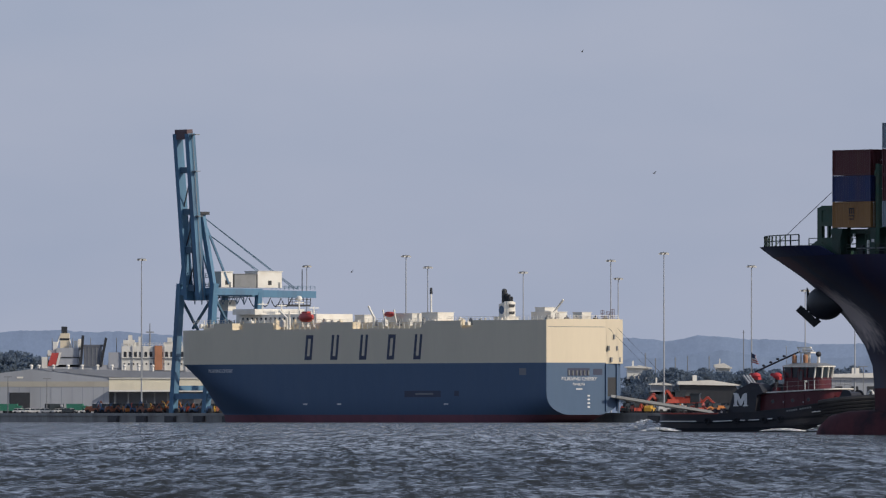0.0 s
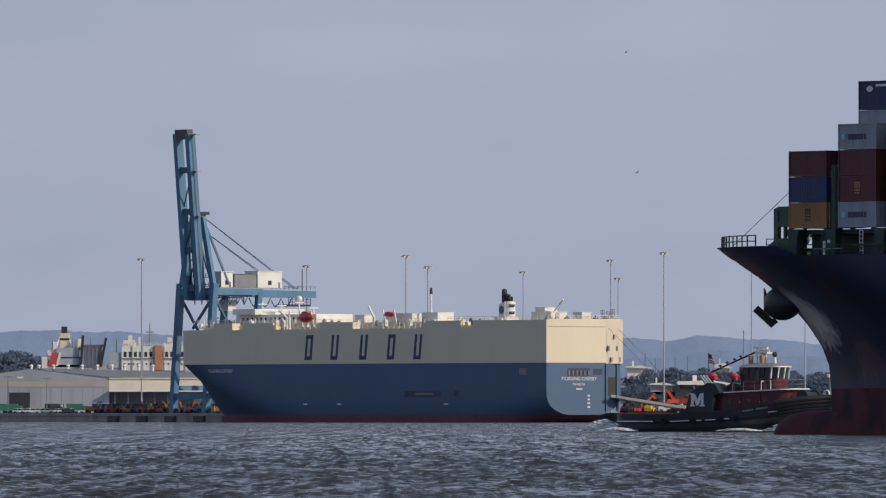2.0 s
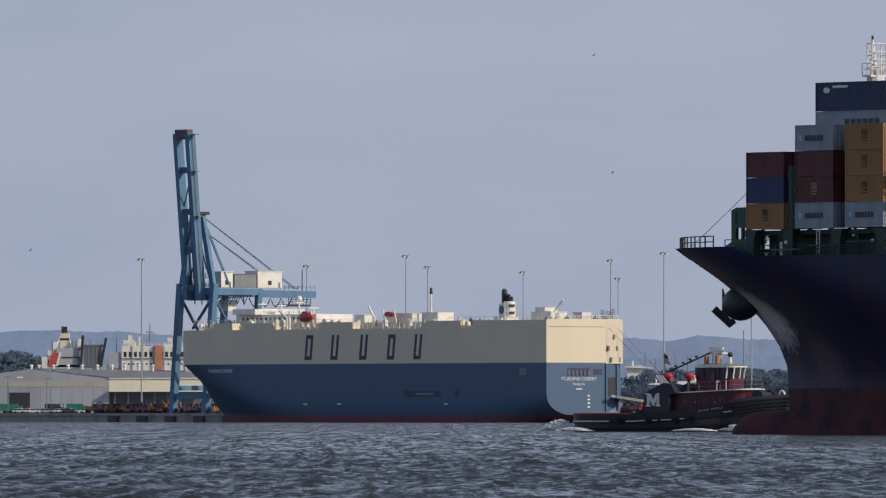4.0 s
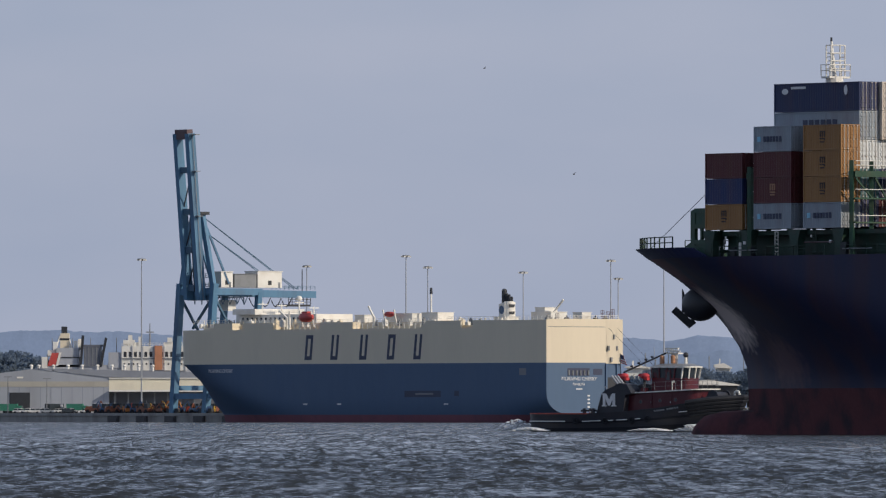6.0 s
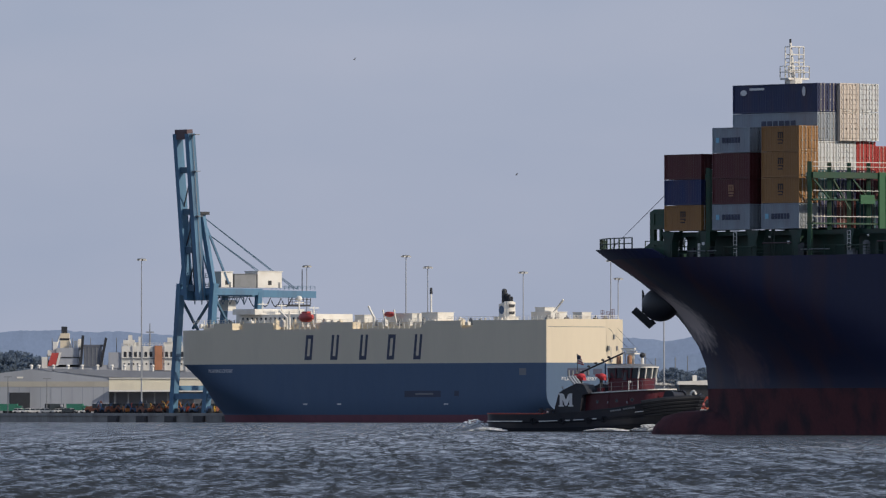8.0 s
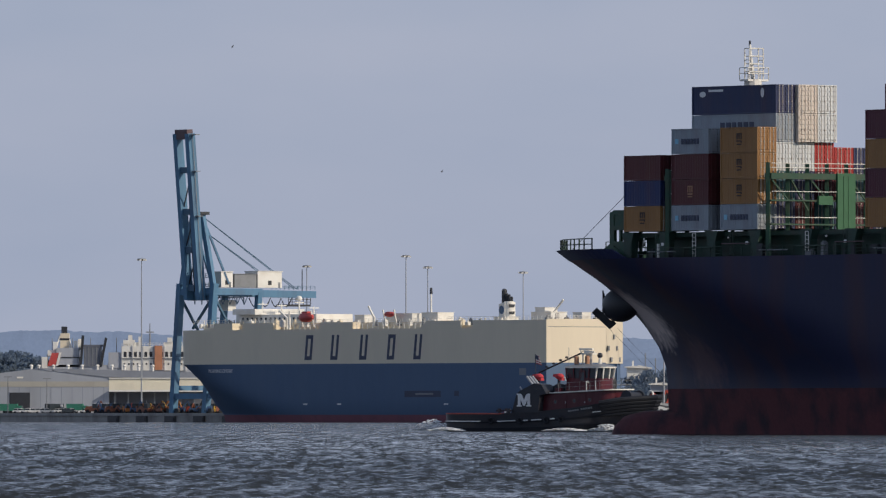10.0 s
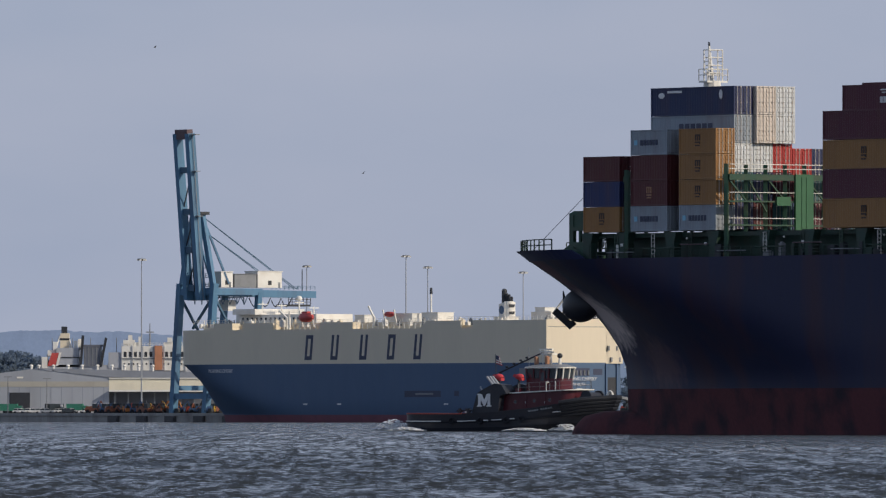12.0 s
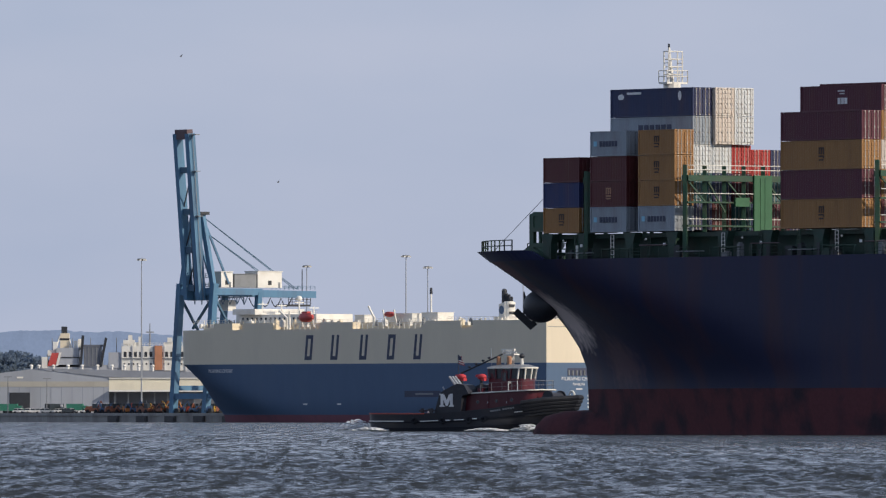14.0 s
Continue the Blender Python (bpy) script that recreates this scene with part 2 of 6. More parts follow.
def water_sheet():
    rng = np.random.RandomState(4)
    outer = np.concatenate([np.arange(21.4, 50, 0.6), np.arange(50, 240, 5.0), [400, 900, 2500, 6000]])
    xs = np.concatenate([-outer[::-1], np.arange(-21.12, 21.13, 0.22), outer])
    ys = [-600.0, 0.0, 120.0]
    y = 225.0
    while y < 5600:
        ys.append(y)
        y += 0.17 if y < 330 else 0.17 + (y - 330) * 0.0023
    ys = np.array(ys)
    gx, gy = np.meshgrid(xs, ys)
    gz = np.zeros_like(gx)
    waves = 90
    for _ in range(waves):
        wl_ = 10 ** rng.uniform(math.log10(0.5), math.log10(1.7))
        ang = radians(rng.normal(250, 42))
        k = 2 * math.pi / wl_
        amp = math.sqrt(2 / waves) * 0.25 / k
        fade = np.clip(1.3 - (0.17 + np.maximum(gy - 330, 0) * 0.0023) / wl_ * 0.7, 0.0, 1.0)
        s = np.sin(k * (gx * math.cos(ang) + gy * math.sin(ang)) + rng.uniform(0, 2 * math.pi))
        gz += amp * fade * (s + 0.3 * s * s - 0.15)
    gz *= 0.85 + 0.4 * np.sin(gx / 13.0 + 1.3 * np.sin(gy / 41.0)) * np.sin(gy / 27.0 + gx / 31.0)
    gz[(np.abs(gx) > 245) | (gy < 220)] = 0
    nx, ny = len(xs), len(ys)
    me = bpy.data.meshes.new("water")
    verts = np.stack([gx, gy, gz], -1).reshape(-1, 3)
    i = (np.arange(ny - 1)[:, None] * nx + np.arange(nx - 1)[None, :]).ravel()
    faces = np.stack([i, i + 1, i + 1 + nx, i + nx], -1)
    me.vertices.add(len(verts))
    me.vertices.foreach_set("co", verts.ravel())
    me.loops.add(faces.size)
    me.loops.foreach_set("vertex_index", faces.ravel())
    me.polygons.add(len(faces))
    me.polygons.foreach_set("loop_start", np.arange(len(faces)) * 4)
    me.polygons.foreach_set("use_smooth", np.ones(len(faces), bool))
    me.update()
    me.validate()
    me.materials.append(water_material())
    return tagged(new("water", me), "grey-brown choppy harbour water with small wind waves", "water", kind="structure")


water = water_sheet()


# ---- vehicle carrier at the far quay ----
CARRIER = pose(36.02 + 16.1 * 0.809, 4330 + 16.1 * 0.588, 0, 0, 0, 180 - 54)
QUAY = 3.3


# paler antifouling for the far ship, distance haze mixed into the red
M["far_red"] = paint("hazed_red_antifouling", (0.24, 0.10, 0.125), 0.75, stain=(0.16, 0.085, 0.11), size=6, amount=0.6, grain=0.12, streak=True, spec=0.2)


def carrier_half(x, z):
    full = 16.1
    bottom = 2.3 - 11.5 * min(1, max(0, x / 42)) ** 0.8
    if z < 11:
        t = min(1, max(0, (11 - z) / (11 - bottom)))
        stern = full * (1 - t ** 2.6) ** (1 / 2.6)
    else:
        stern = full
    s = carrier_stem(z) - x
    entry = 24 + max(0, 21 - z) * 2.4
    power = 2.6 - max(0, 21 - z) * 0.055
    bow = full * (1 - max(0, 1 - s / entry) ** power)
    return min(stern, bow)


carrier_stem = curve_of([(-3, 216), (0, 217.5), (3, 219), (5.7, 223), (11.9, 230), (20.9, 237), (34, 237.5)])
CARRIER_FR = [0, 0.02, 0.05, 0.09, 0.13, 0.18, 0.25, 0.4, 0.6, 0.7, 0.76, 0.8, 0.84, 0.87, 0.9, 0.92, 0.94, 0.955, 0.97, 0.98, 0.99, 0.996, 1.0]


def words(text, size, parent, m, mat, depth=0.02):
    cu = bpy.data.curves.new("lettering", "FONT")
    cu.body, cu.size, cu.extrude, cu.align_x = text, size, depth, "CENTER"
    cu.materials.append(mat)
    ob = new("lettering", cu)
    ob.parent = parent
    ob.matrix_basis = m
    return ob


def slant_frame(bm, x0, w, z0, z1, y, open_top=False):
    """A plain slanting hollow mark, w wide, on the ship's side; it leans towards the stern."""
    t, lean = 1.35, -1.2
    def q(x, z):
        f = (z - z0) / (z1 - z0)
        return (x0 - x + lean * f, z)
    bars = [((0, z0), (t, z0), (t, z1), (0, z1)), ((w - t, z0), (w, z0), (w, z1), (w - t, z1)), ((t, z0), (w - t, z0), (w - t, z0 + t), (t, z0 + t))]
    if not open_top:
        bars.append(((t, z1 - t), (w - t, z1 - t), (w - t, z1), (t, z1)))
    for bar in bars:
        prism(bm, [q(*p) for p in bar], "y", y - 0.05, y + 0.04)
    return bm


def vehicle_carrier():
    s = thing("vehicle_carrier", CARRIER, "large car carrier ship, cream above a dark blue hull", "ship")
    aft = lambda z: max(0, (2.3 - z) * 4.2)
    part("boot_topping", hull_skin([-2.5, -1, 0.3, 1.6, 2.7], CARRIER_FR, aft, carrier_stem, carrier_half), M["far_red"], s, "red antifouling paint lightened for haze", True)
    low = part("lower_hull", hull_skin([2.7, 2.9, 3.2, 4, 5, 6, 7.5, 9, 11, 15, 20.9], CARRIER_FR, aft, carrier_stem, carrier_half), M["far_blue"], s, "dark blue painted hull plating", True)
    up = part("upper_hull", hull_skin([20.903, 24, 28, 33.3], CARRIER_FR, lambda z: 0, carrier_stem, carrier_half), M["cream"], s, "cream painted upper hull plating")
    # raised bulwark aft, with cut-outs, and separate side blocks forward
    for a0, a1 in ((0.02, 18.25), (18.27, 39.69), (39.71, 43.72), (50.80, 71.12)):
        part("side_bulwark", box(bmesh.new(), a0, a1, 15.3, 16.09, 33.3, 35.9), M["cream"], s)
    part("sloped_bulwark", prism(bmesh.new(), [(71.12, 33.3), (71.12, 35.9), (75.54, 33.3)], "y", 15.3, 16.09), M["cream"], s)
    part("stern_bulwark", box(bmesh.new(), 0.02, 0.6, -15.9, 15.29, 33.5, 36.2), M["cream"], s)
    # grey strip in place of the shadow gap under the stern bulwark
    part("shadow_gap_strip", box(bmesh.new(), 0.1, 0.6, -15.9, 15.29, 33.3, 33.5), M["grey"], s)
    part("starboard_bulwark", box(bmesh.new(), 0.61, 226, -16.05, -15.5, 33.3, 35.6), M["cream"], s)
    for a0, a1 in ((190.62, 202.36), (165.18, 183.89), (116.01, 136.13)):
        part("side_block", box(bmesh.new(), a0, a1, 12.6, 16.08, 33.3, 35.7), M["cream"], s)
    part("upper_deck", box(bmesh.new(), 1, 214, -15.4, 12.4, 33.35, 34.3), M["cream"], s)
    for a0, a1 in ((4, 60), (60, 120), (120, 165)):
        part("deck_railing", rail(bmesh.new(), [(a0, 15.2, 35.9 if a1 < 66 else 34.4), (a1, 15.2, 35.9 if a1 < 66 else 34.4)], 1.3, 2.6, 0.07, 2), M["white"], s)
    part("deck_railing", rail(bmesh.new(), [(72, 9, 35.6), (225, 9, 35.6)], 1.3, 2.6, 0.07, 2), M["white"], s)
    part("deck_rim", box(bmesh.new(), 72, 166, 8.8, 9.2, 34.3, 35.6), M["cream"], s)
    # accommodation
    h0, h1 = 152.42, 202.54
    house = part("accommodation", box(bmesh.new(), h0, h1, -10, 6, 34.3, 38.9), M["white"], s, "long white accommodation block")
    part("bridge_house", box(bmesh.new(), h1 - 16, h1 - 2, -13, 9, 38.9, 40.9), M["white"], s)
    for k in range(16):
        a = h0 + 2 + k * (h1 - h0 - 4) / 16
        part("window", box(bmesh.new(), a, a + 1.2, 5.98, 6.04, 36.8, 37.8), M["glass"], house)
    part("house_railing", rail(bmesh.new(), [(h0, 5.9, 38.9), (h1 - 17, 5.9, 38.9)], 1.2, 2.4, 0.07, 2), M["white"], house)
    for a, hgt in ((h1 - 8, 5.0), (h1 - 20, 4.2), (h1 - 31, 5.5), (h1 - 40, 3)):
        bm = rod(bmesh.new(), (a, 0, 38.8), (a, 0, 38.8 + hgt), 0.35, 0.2, 6)
        box(bm, a - 0.3, a + 0.3, -2, 2, 38.6 + hgt * 0.8, 38.9 + hgt * 0.8)
        part("signal_mast", bm, M["white"], house)
    part("radar_dome", ball(bmesh.new(), (h1 - 31, 0, 44.6), 1.1, 1.1, 1.1, 10), M["white"], house)
    # lifeboats
    for a, b in ((146.89, 14.4), (100.73, 11)):
        big = b > 12
        bm = ball(bmesh.new(), (a, b, 37.6 if big else 38.4), 4.4 if big else 3.0, 1.7 if big else 1.1, 1.9 if big else 1.0, 14)
        box(bm, a - 1.6, a + 1.4, b - 0.9, b + 0.9, 38.6, 39.7 if big else 39.2)
        boat = part("lifeboat", bm, M["orange"], s, "red enclosed lifeboat in its davits", True)
        for x in (-3.4, 3.4):
            part("davit", girder(bmesh.new(), (a + x, b - 1.0, 34.2), (a + x, b + 0.4, 40.0), 0.4), M["white"], boat)
    # deckhouses, vents, funnel, masts, cranes on the weather deck
    for p in ((120.06, 125.95, 8, 4, 38.2), (92.5, 102.5, 7, 1, 38.6), (77.0, 86.6, 7, 0, 38.8), (35.5, 42.2, 8, 2, 37.0), (13.71, 25.36, 4, -3, 38.6), (18.03, 23.69, 3.5, -2, 40.2), (0.87, 6.16, 0, -4, 38.4), (106.66, 112.52, 4, 1, 37.8)):
        part("deckhouse", box(box(bmesh.new(), p[0], p[1], p[3], p[2], 34.2, p[4]), p[0] - 0.2, p[1] + 0.2, p[3] - 0.2, p[2] + 0.2, p[4], p[4] + 0.2), M["white"], s)
    bm = prism(bmesh.new(), [(37.4, 34.2), (41.0, 34.2), (41.0, 41.6), (37.4, 42.4)], "y", 2.0, 6.6)
    funnel = part("funnel", bm, M["white"], s, "cream funnel with dark exhaust pipes")
    part("funnel_casing", rod(bmesh.new(), (37.6, 4.6, 34.2), (37.6, 4.6, 42.6), 1.75, n=14), M["white"], funnel)
    for z in (38.0, 40.5):
        part("casing_slot", box(bmesh.new(), 35.7, 36.5, 3.6, 5.6, z, z + 1.0), M["dark"], funnel)
    part("funnel_mark", rod(bmesh.new(), (39.4, 6.5, 39.6), (39.4, 6.66, 39.6), 1.5, n=16), M["far_blue"], funnel)
    for p, r, top in ((41.9, 0.95, 46.9), (40.4, 0.5, 45.4), (39.0, 0.5, 45.0), (37.5, 0.45, 44.2)):
        part("exhaust_pipe", ball(rod(bmesh.new(), (p, 3.5, 41), (p, 3.5, top - r * 0.5), r, n=10), (p, 3.5, top - r * 0.5), r, r, r * 0.7, 10), M["dark"], funnel)
    mast = part("aft_mast", rod(bmesh.new(), (87.84, 2, 34), (87.84, 2, 46.0), 0.42, 0.25, 8), M["white"], s, "slim white mast with a dark head")
    part("mast_head", rod(bmesh.new(), (87.84, 2, 45.6), (87.84, 2, 47.8), 0.55, 0.4, 8), M["dark"], mast)
    part("stern_railing", rail(bmesh.new(), [(0.4, -15.5, 36.2), (0.4, 15.0, 36.2)], 1.2, 1.9, 0.07, 2), M["white"], s)
    for b_, z_ in ((-14.6, 39.6), (-12.6, 38.8), (-10.2, 39.2), (9.5, 38.0)):
        part("fairlead_frame", rail(bmesh.new(), [(1.6, b_, 36), (1.6, b_ + 1.4, 36)], z_ - 36, 0.7, 0.1, 3), M["rusty"], s)
    for a0, b0, a1, z1 in ((111.41, 10, 114.86, 41.4), (160.78, 13, 165.70, 40.2), (19.11, 0, 11.80, 43.0), (157.96, 14, 157.96, 40.0)):
        bm = rod(bmesh.new(), (a0, b0, 33.3), (a0, b0, 37.6), 0.5, n=8)
        girder(bm, (a0, b0, 37.4), (a1, b0, z1), 0.55)
        part("deck_crane", bm, M["white"], s, "white slewing deck crane")
    r = random.Random(8)
    for i in range(46):
        a, b, hgt = r.uniform(2, 205), r.uniform(6, 14), r.uniform(0.6, 2.2)
        w = r.uniform(0.5, 2.4)
        bm = box(bmesh.new(), a, a + w, b, b + 1.2, 34.2, 34.6 + hgt)
        rod(bm, (a + w / 2, b + 0.6, 34.6 + hgt), (a + w / 2, b + 0.6, 35.2 + hgt), 0.35, n=6)
        part("deck_vent", bm, M[r.choice(["white", "white", "cream", "grey"])], s)
    for i in range(30):
        a = 66 + i * 3.2
        part("deck_stanchion", rod(bmesh.new(), (a, 15.6, 33.3), (a, 15.6, 35.0), 0.14, n=5), M["white"], s)
    for i in range(26):
        a = 170 + i * 1.9
        part("foredeck_fitting", box(rod(bmesh.new(), (a, 11, 34), (a, 11, 35.4 + (i * 7 % 5) * 0.5), 0.2, n=5), a - 0.5, a + 0.6, 9.5, 11.5, 34, 34.8 + (i * 5 % 3) * 0.4), M[("white", "white", "grey", "cream")[i % 4]], s)
    for i in range(7):
        a = 1.5 + i * 4.2
        part("stern_fitting", box(rod(bmesh.new(), (3, 15 - a, 36), (3, 15 - a, 37.4), 0.3), 2.4, 3.4, 14.4 - a, 15.8 - a, 36, 36.7), M[("grey", "white", "dark")[i % 3]], s)
    # owner's mark on the side as plain slanting shapes
    for p, open_top in ((145.02, False), (129.18, True), (111.52, True), (94.67, False), (78.60, True)):
        part("owner_mark", slant_frame(bmesh.new(), p + 0.6, 4.4, 22.3, 31.2, 16.12, open_top), M["mark"], s, "dark blue owner's mark")
    # side door, scuttles, name
    part("side_port", box(bmesh.new(), 62.63, 84.41, 16.0, 16.13, 8.98, 11.18), M["mark"], low)
    part("side_port_slot", box(bmesh.new(), 67.04, 77.92, 16.1, 16.17, 9.78, 10.38), M["grey"], low)
    part("side_port", box(bmesh.new(), 51.81, 54.51, 16.0, 16.13, 9.35, 11.14), M["mark"], low)
    for a in (145.20, 124.32, 59.58):
        part("draught_mark", box(bmesh.new(), a - 1.2, a + 1.2, 15.9, 16.14, 6.3, 6.75), M["mark_white"], low)
    part("pilot_port", box(bmesh.new(), 11.94, 15.94, 16.0, 16.13, 16.60, 18.97), M["grey"], low)
    for k in range(4):
        part("tug_mark", box(bmesh.new(), -0.1, 0.02, -2.2 - 0.5, -2.2 + 0.5, 5.2 + k * 1.3, 5.7 + k * 1.3), M["mark_white"], low)
    words("MORNING CHERRY", 1.8, s, Matrix.Translation((197.52, 16.42, 17.9)) @ Euler((radians(90), 0, radians(180 - 1.5))).to_matrix().to_4x4(), M["mark_white"])
    stern = Euler((radians(90), 0, radians(-90))).to_matrix().to_4x4()
    words("MORNING CHERRY", 1.75, s, Matrix.Translation((-0.04, 1.9, 14.7)) @ stern, M["mark_white"])
    words("PANAMA", 1.3, s, Matrix.Translation((-0.04, 2.0, 12.9)) @ stern, M["mark_white"])
    part("port_bar", box(bmesh.new(), -0.06, 0.02, 0.6, 3.2, 11.5, 11.9), M["mark_white"], s)
    bm = box(bmesh.new(), -0.05, 0.05, -2.6, 7.0, 16.4, 19.0)
    part("mooring_port", bm, M["mark"], low)
    part("mooring_port", box(bmesh.new(), -0.05, 0.05, -8.2, -4.2, 16.6, 18.8), M["mark"], low)
    for k in range(6):
        part("roller", rod(bmesh.new(), (-0.1, -2 + k * 1.7, 16.5), (-0.1, -2 + k * 1.7, 18.2), 0.35, n=8), M["grey"], low)
    # quarter ramp: housing, opening and ramp down to the quay
    part("ramp_housing", prism(bmesh.new(), [(-1.0, -16.4), (0.02, -9.6), (0.6, -9.6), (0.6, -16.4)], "z", 20.6, 36.0), M["cream"], s)
    part("ramp_opening", box(bmesh.new(), -0.08, 0.05, -14.2, -10.0, 9.2, 15.8), M["dark"], low)
    for b in (-9.8, -14.5):
        part("ramp_post", box(bmesh.new(), -0.5, 0.1, b - 0.35, b + 0.35, 4.0, 20.6), M["far_blue"], s)
    for k in range(5):
        part("ramp_fitting", box(bmesh.new(), -0.9, -0.2, -15.6 + k * 1.2, -15.0 + k * 1.2, 21.2 + (k % 3) * 4, 22.8 + (k % 3) * 4), M["grey"], s)
    for b in (-10.2, -14.0):
        part("ramp_wire", rod(bmesh.new(), (-1.0, b, 33), (-22, b - 14, 8.4), 0.05, n=4), M["dark"], s)
    return s


carrier = vehicle_carrier()

ramp_in = CARRIER @ Vector((-0.6, -12.2, 9.0))
bm = bmesh.new()
ramp_out = Vector((94.41, 4362.0, QUAY + 0.2))
girder(bm, ramp_in, ramp_out, 7.0, 0.9)
ramp = solid("stern_ramp", bm, M["grey"], "long grey vehicle ramp resting on the quay", "ramp")
part("ramp_edge", girder(bmesh.new(), ramp_in + Vector((-0.5, -3.4, 0.3)), ramp_out + Vector((-0.5, -3.4, 0.3)), 0.25, 0.9), M["galv"], ramp)

# ---- shore: quay, paved land ----
CM = CARRIER
bm = box(bmesh.new(), -560, 900, -1500, -18.4, -2, QUAY)
land = solid("land", bm, M["concrete"], "flat paved port land behind the quay", "ground", kind="structure", m=CM)
bm = box(bmesh.new(), -560, 900, -18.4, -17.9, QUAY - 0.9, QUAY + 0.12)
solid("quay_edge", bm, M["concrete"], "concrete quay cope along the water", "quay", kind="structure", m=CM)
M["quay_dark"] = paint("wet_timber", (0.10, 0.095, 0.095), 0.8, size=3, grain=0.3)
for k in range(26):
    a = -150 + k * 18.5
    if a > 230 or a < -8:
        bm = box(bmesh.new(), a, a + 6.5, -18.3, -17.4, -1, QUAY - 1.0)
        box(bm, a + 0.4, a + 6.1, -17.4, -17.1, 0.2, QUAY - 1.6)
        solid("quay_fender", bm, M["quay_dark"], "dark timber fender panel on the quay wall", "fender", "quay fenders", m=CM)


# ---- ship-to-shore crane, boom raised ----
def gantry_crane():
    A0, B0_ = 262.5, -24.0
    m = CARRIER @ Matrix.Translation((A0, B0_, QUAY))
    s = thing("gantry_crane", m, "tall blue ship-to-shore gantry crane with raised boom", "crane")

    def c(a, b, z):
        return Vector((a - A0, b - B0_, z - QUAY))
    FA, NA_ = 277.96, 256.40     # far and near frame along the quay
    WB, LB = -22.0, -42.0                  # waterside and landside rails
    T = 47.96
    def beam(name, p, q, w, d=None, mat="crane", label=""):
        return part(name, girder(bmesh.new(), p, q, w, d), M[mat], s, label)
    for a in (FA, NA_):
        spread = 5.0 if a == FA else 5.5
        beam("leg", c(a + spread, WB, QUAY), c(a, WB, T + 3), 2.2, 2.6)
        beam("leg", c(a + spread, LB, QUAY), c(a, LB, T), 1.8, 2.2)
        beam("upper_girder", c(a, WB + 1, T), c(a, LB - 1, T), 1.8, 2.4)
        beam("portal_beam", c(a + spread * 0.8, WB, 12.6), c(a + spread * 0.8, LB, 12.6), 1.4, 1.8)
        beam("brace", c(a, WB, T - 2), c(a + spread * 0.6, LB, 18), 0.8, 0.8, "crane_dark")
        beam("a_frame", c(a, WB, T), c(265.2 + (a - 265.2) * 0.25, WB + 1, 76.69), 1.5, 2.0)
        beam("back_stay", c(265.2 + (a - 265.2) * 0.3, WB + 1, 75.24), c(265.2 + (a - 265.2) * 0.5, -31.5, T + 3), 0.7, 0.7)
        bm = bmesh.new()
        for k in range(4):
            rod(bm, c(a + spread - 3 + k * 2, WB - 0.6, QUAY + 0.6), c(a + spread - 3 + k * 2, WB + 0.6, QUAY + 0.6), 0.6, n=10)
        part("bogie", box(bm, a + spread - A0 - 4, a + spread - A0 + 4, WB - B0_ - 0.4, WB - B0_ + 0.4, 0.7, 1.8), M["dark"], s)
    beam("sill_beam", c(FA + 3.5, WB, 9.6), c(NA_ - 1, WB, 9.6), 1.6, 2.0)
    beam("sill_beam", c(FA, WB, T), c(NA_, WB, T), 1.8, 2.4)
    beam("diagonal", c(NA_, WB, T - 1), c((FA + NA_) / 2 + 3, WB, 34.43), 0.8, 0.8, "crane_dark")
    mid = 264.9
    # raised twin boom with cross ties
    tops, feet = [], []
    for da, w in ((4.8, 2.2), (-3.0, 2.4)):
        foot, tip = c(mid + da, WB + 2.2, T - 3), c(mid + da, WB + 7.2, 105.95)
        beam("boom_girder", foot, tip, w, 3.0, "crane", "raised light blue boom girder")
        tops.append(tip), feet.append(foot)
    for f in (0.07, 0.3, 0.53, 0.78, 0.995):
        beam("boom_tie", feet[0].lerp(tops[0], f), feet[1].lerp(tops[1], f), 1.6 if f < 0.99 else 2.6, 2.2 if f < 0.99 else 3.6, "crane_dark" if f < 0.99 else "rusty")
    for f0, f1 in ((0.07, 0.3), (0.3, 0.53), (0.53, 0.78)):
        part("boom_rod", rod(bmesh.new(), feet[0].lerp(tops[0], f0), feet[1].lerp(tops[1], f1), 0.25, n=5), M["dark"], s)
    part("boom_walkway", rail(bmesh.new(), [feet[1] + Vector((-1.6, 0, 0)), tops[1] + Vector((-1.6, 0, 0))], 0.1, 6, 0.12, 1), M["grey"], s)
    for f, ln in ((0.77, 2.6), (0.99, 4.0), (0.5, 2.2)):
        part("boom_platform", box(bmesh.new(), *(lambda p: (p.x - 1.2 - ln, p.x - 1.0, p.y - 1, p.y + 1, p.z, p.z + 0.3))(feet[1].lerp(tops[1], f))), M["grey"], s)
    apex = c(mid, WB + 1, 76.69)
    part("apex_platform", box(bmesh.new(), apex.x - 4, apex.x + 4, apex.y - 2, apex.y + 2, apex.z - 0.5, apex.z + 0.6), M["dark"], s)
    part("apex_mast", rod(bmesh.new(), apex, apex + Vector((0, 0, 5)), 0.2, n=5), M["dark"], s)
    # trolley girder running back over the land, machinery house on it
    BE = -22.0 - 48.5
    for da in (4.0, -4.0):
        beam("back_girder", c(mid + da, WB + 1, T - 0.2), c(mid + da, BE, T - 0.8), 1.5, 2.5)
        part("stay_rod", rod(bmesh.new(), apex, c(mid + da * 0.2, BE + 6, T + 1.2), 0.15, n=5), M["crane_dark"], s)
        part("stay_rod", rod(bmesh.new(), apex + Vector((0, 0, -5)), c(mid + da * 0.2, BE + 20, T + 6), 0.15, n=5), M["crane_dark"], s)
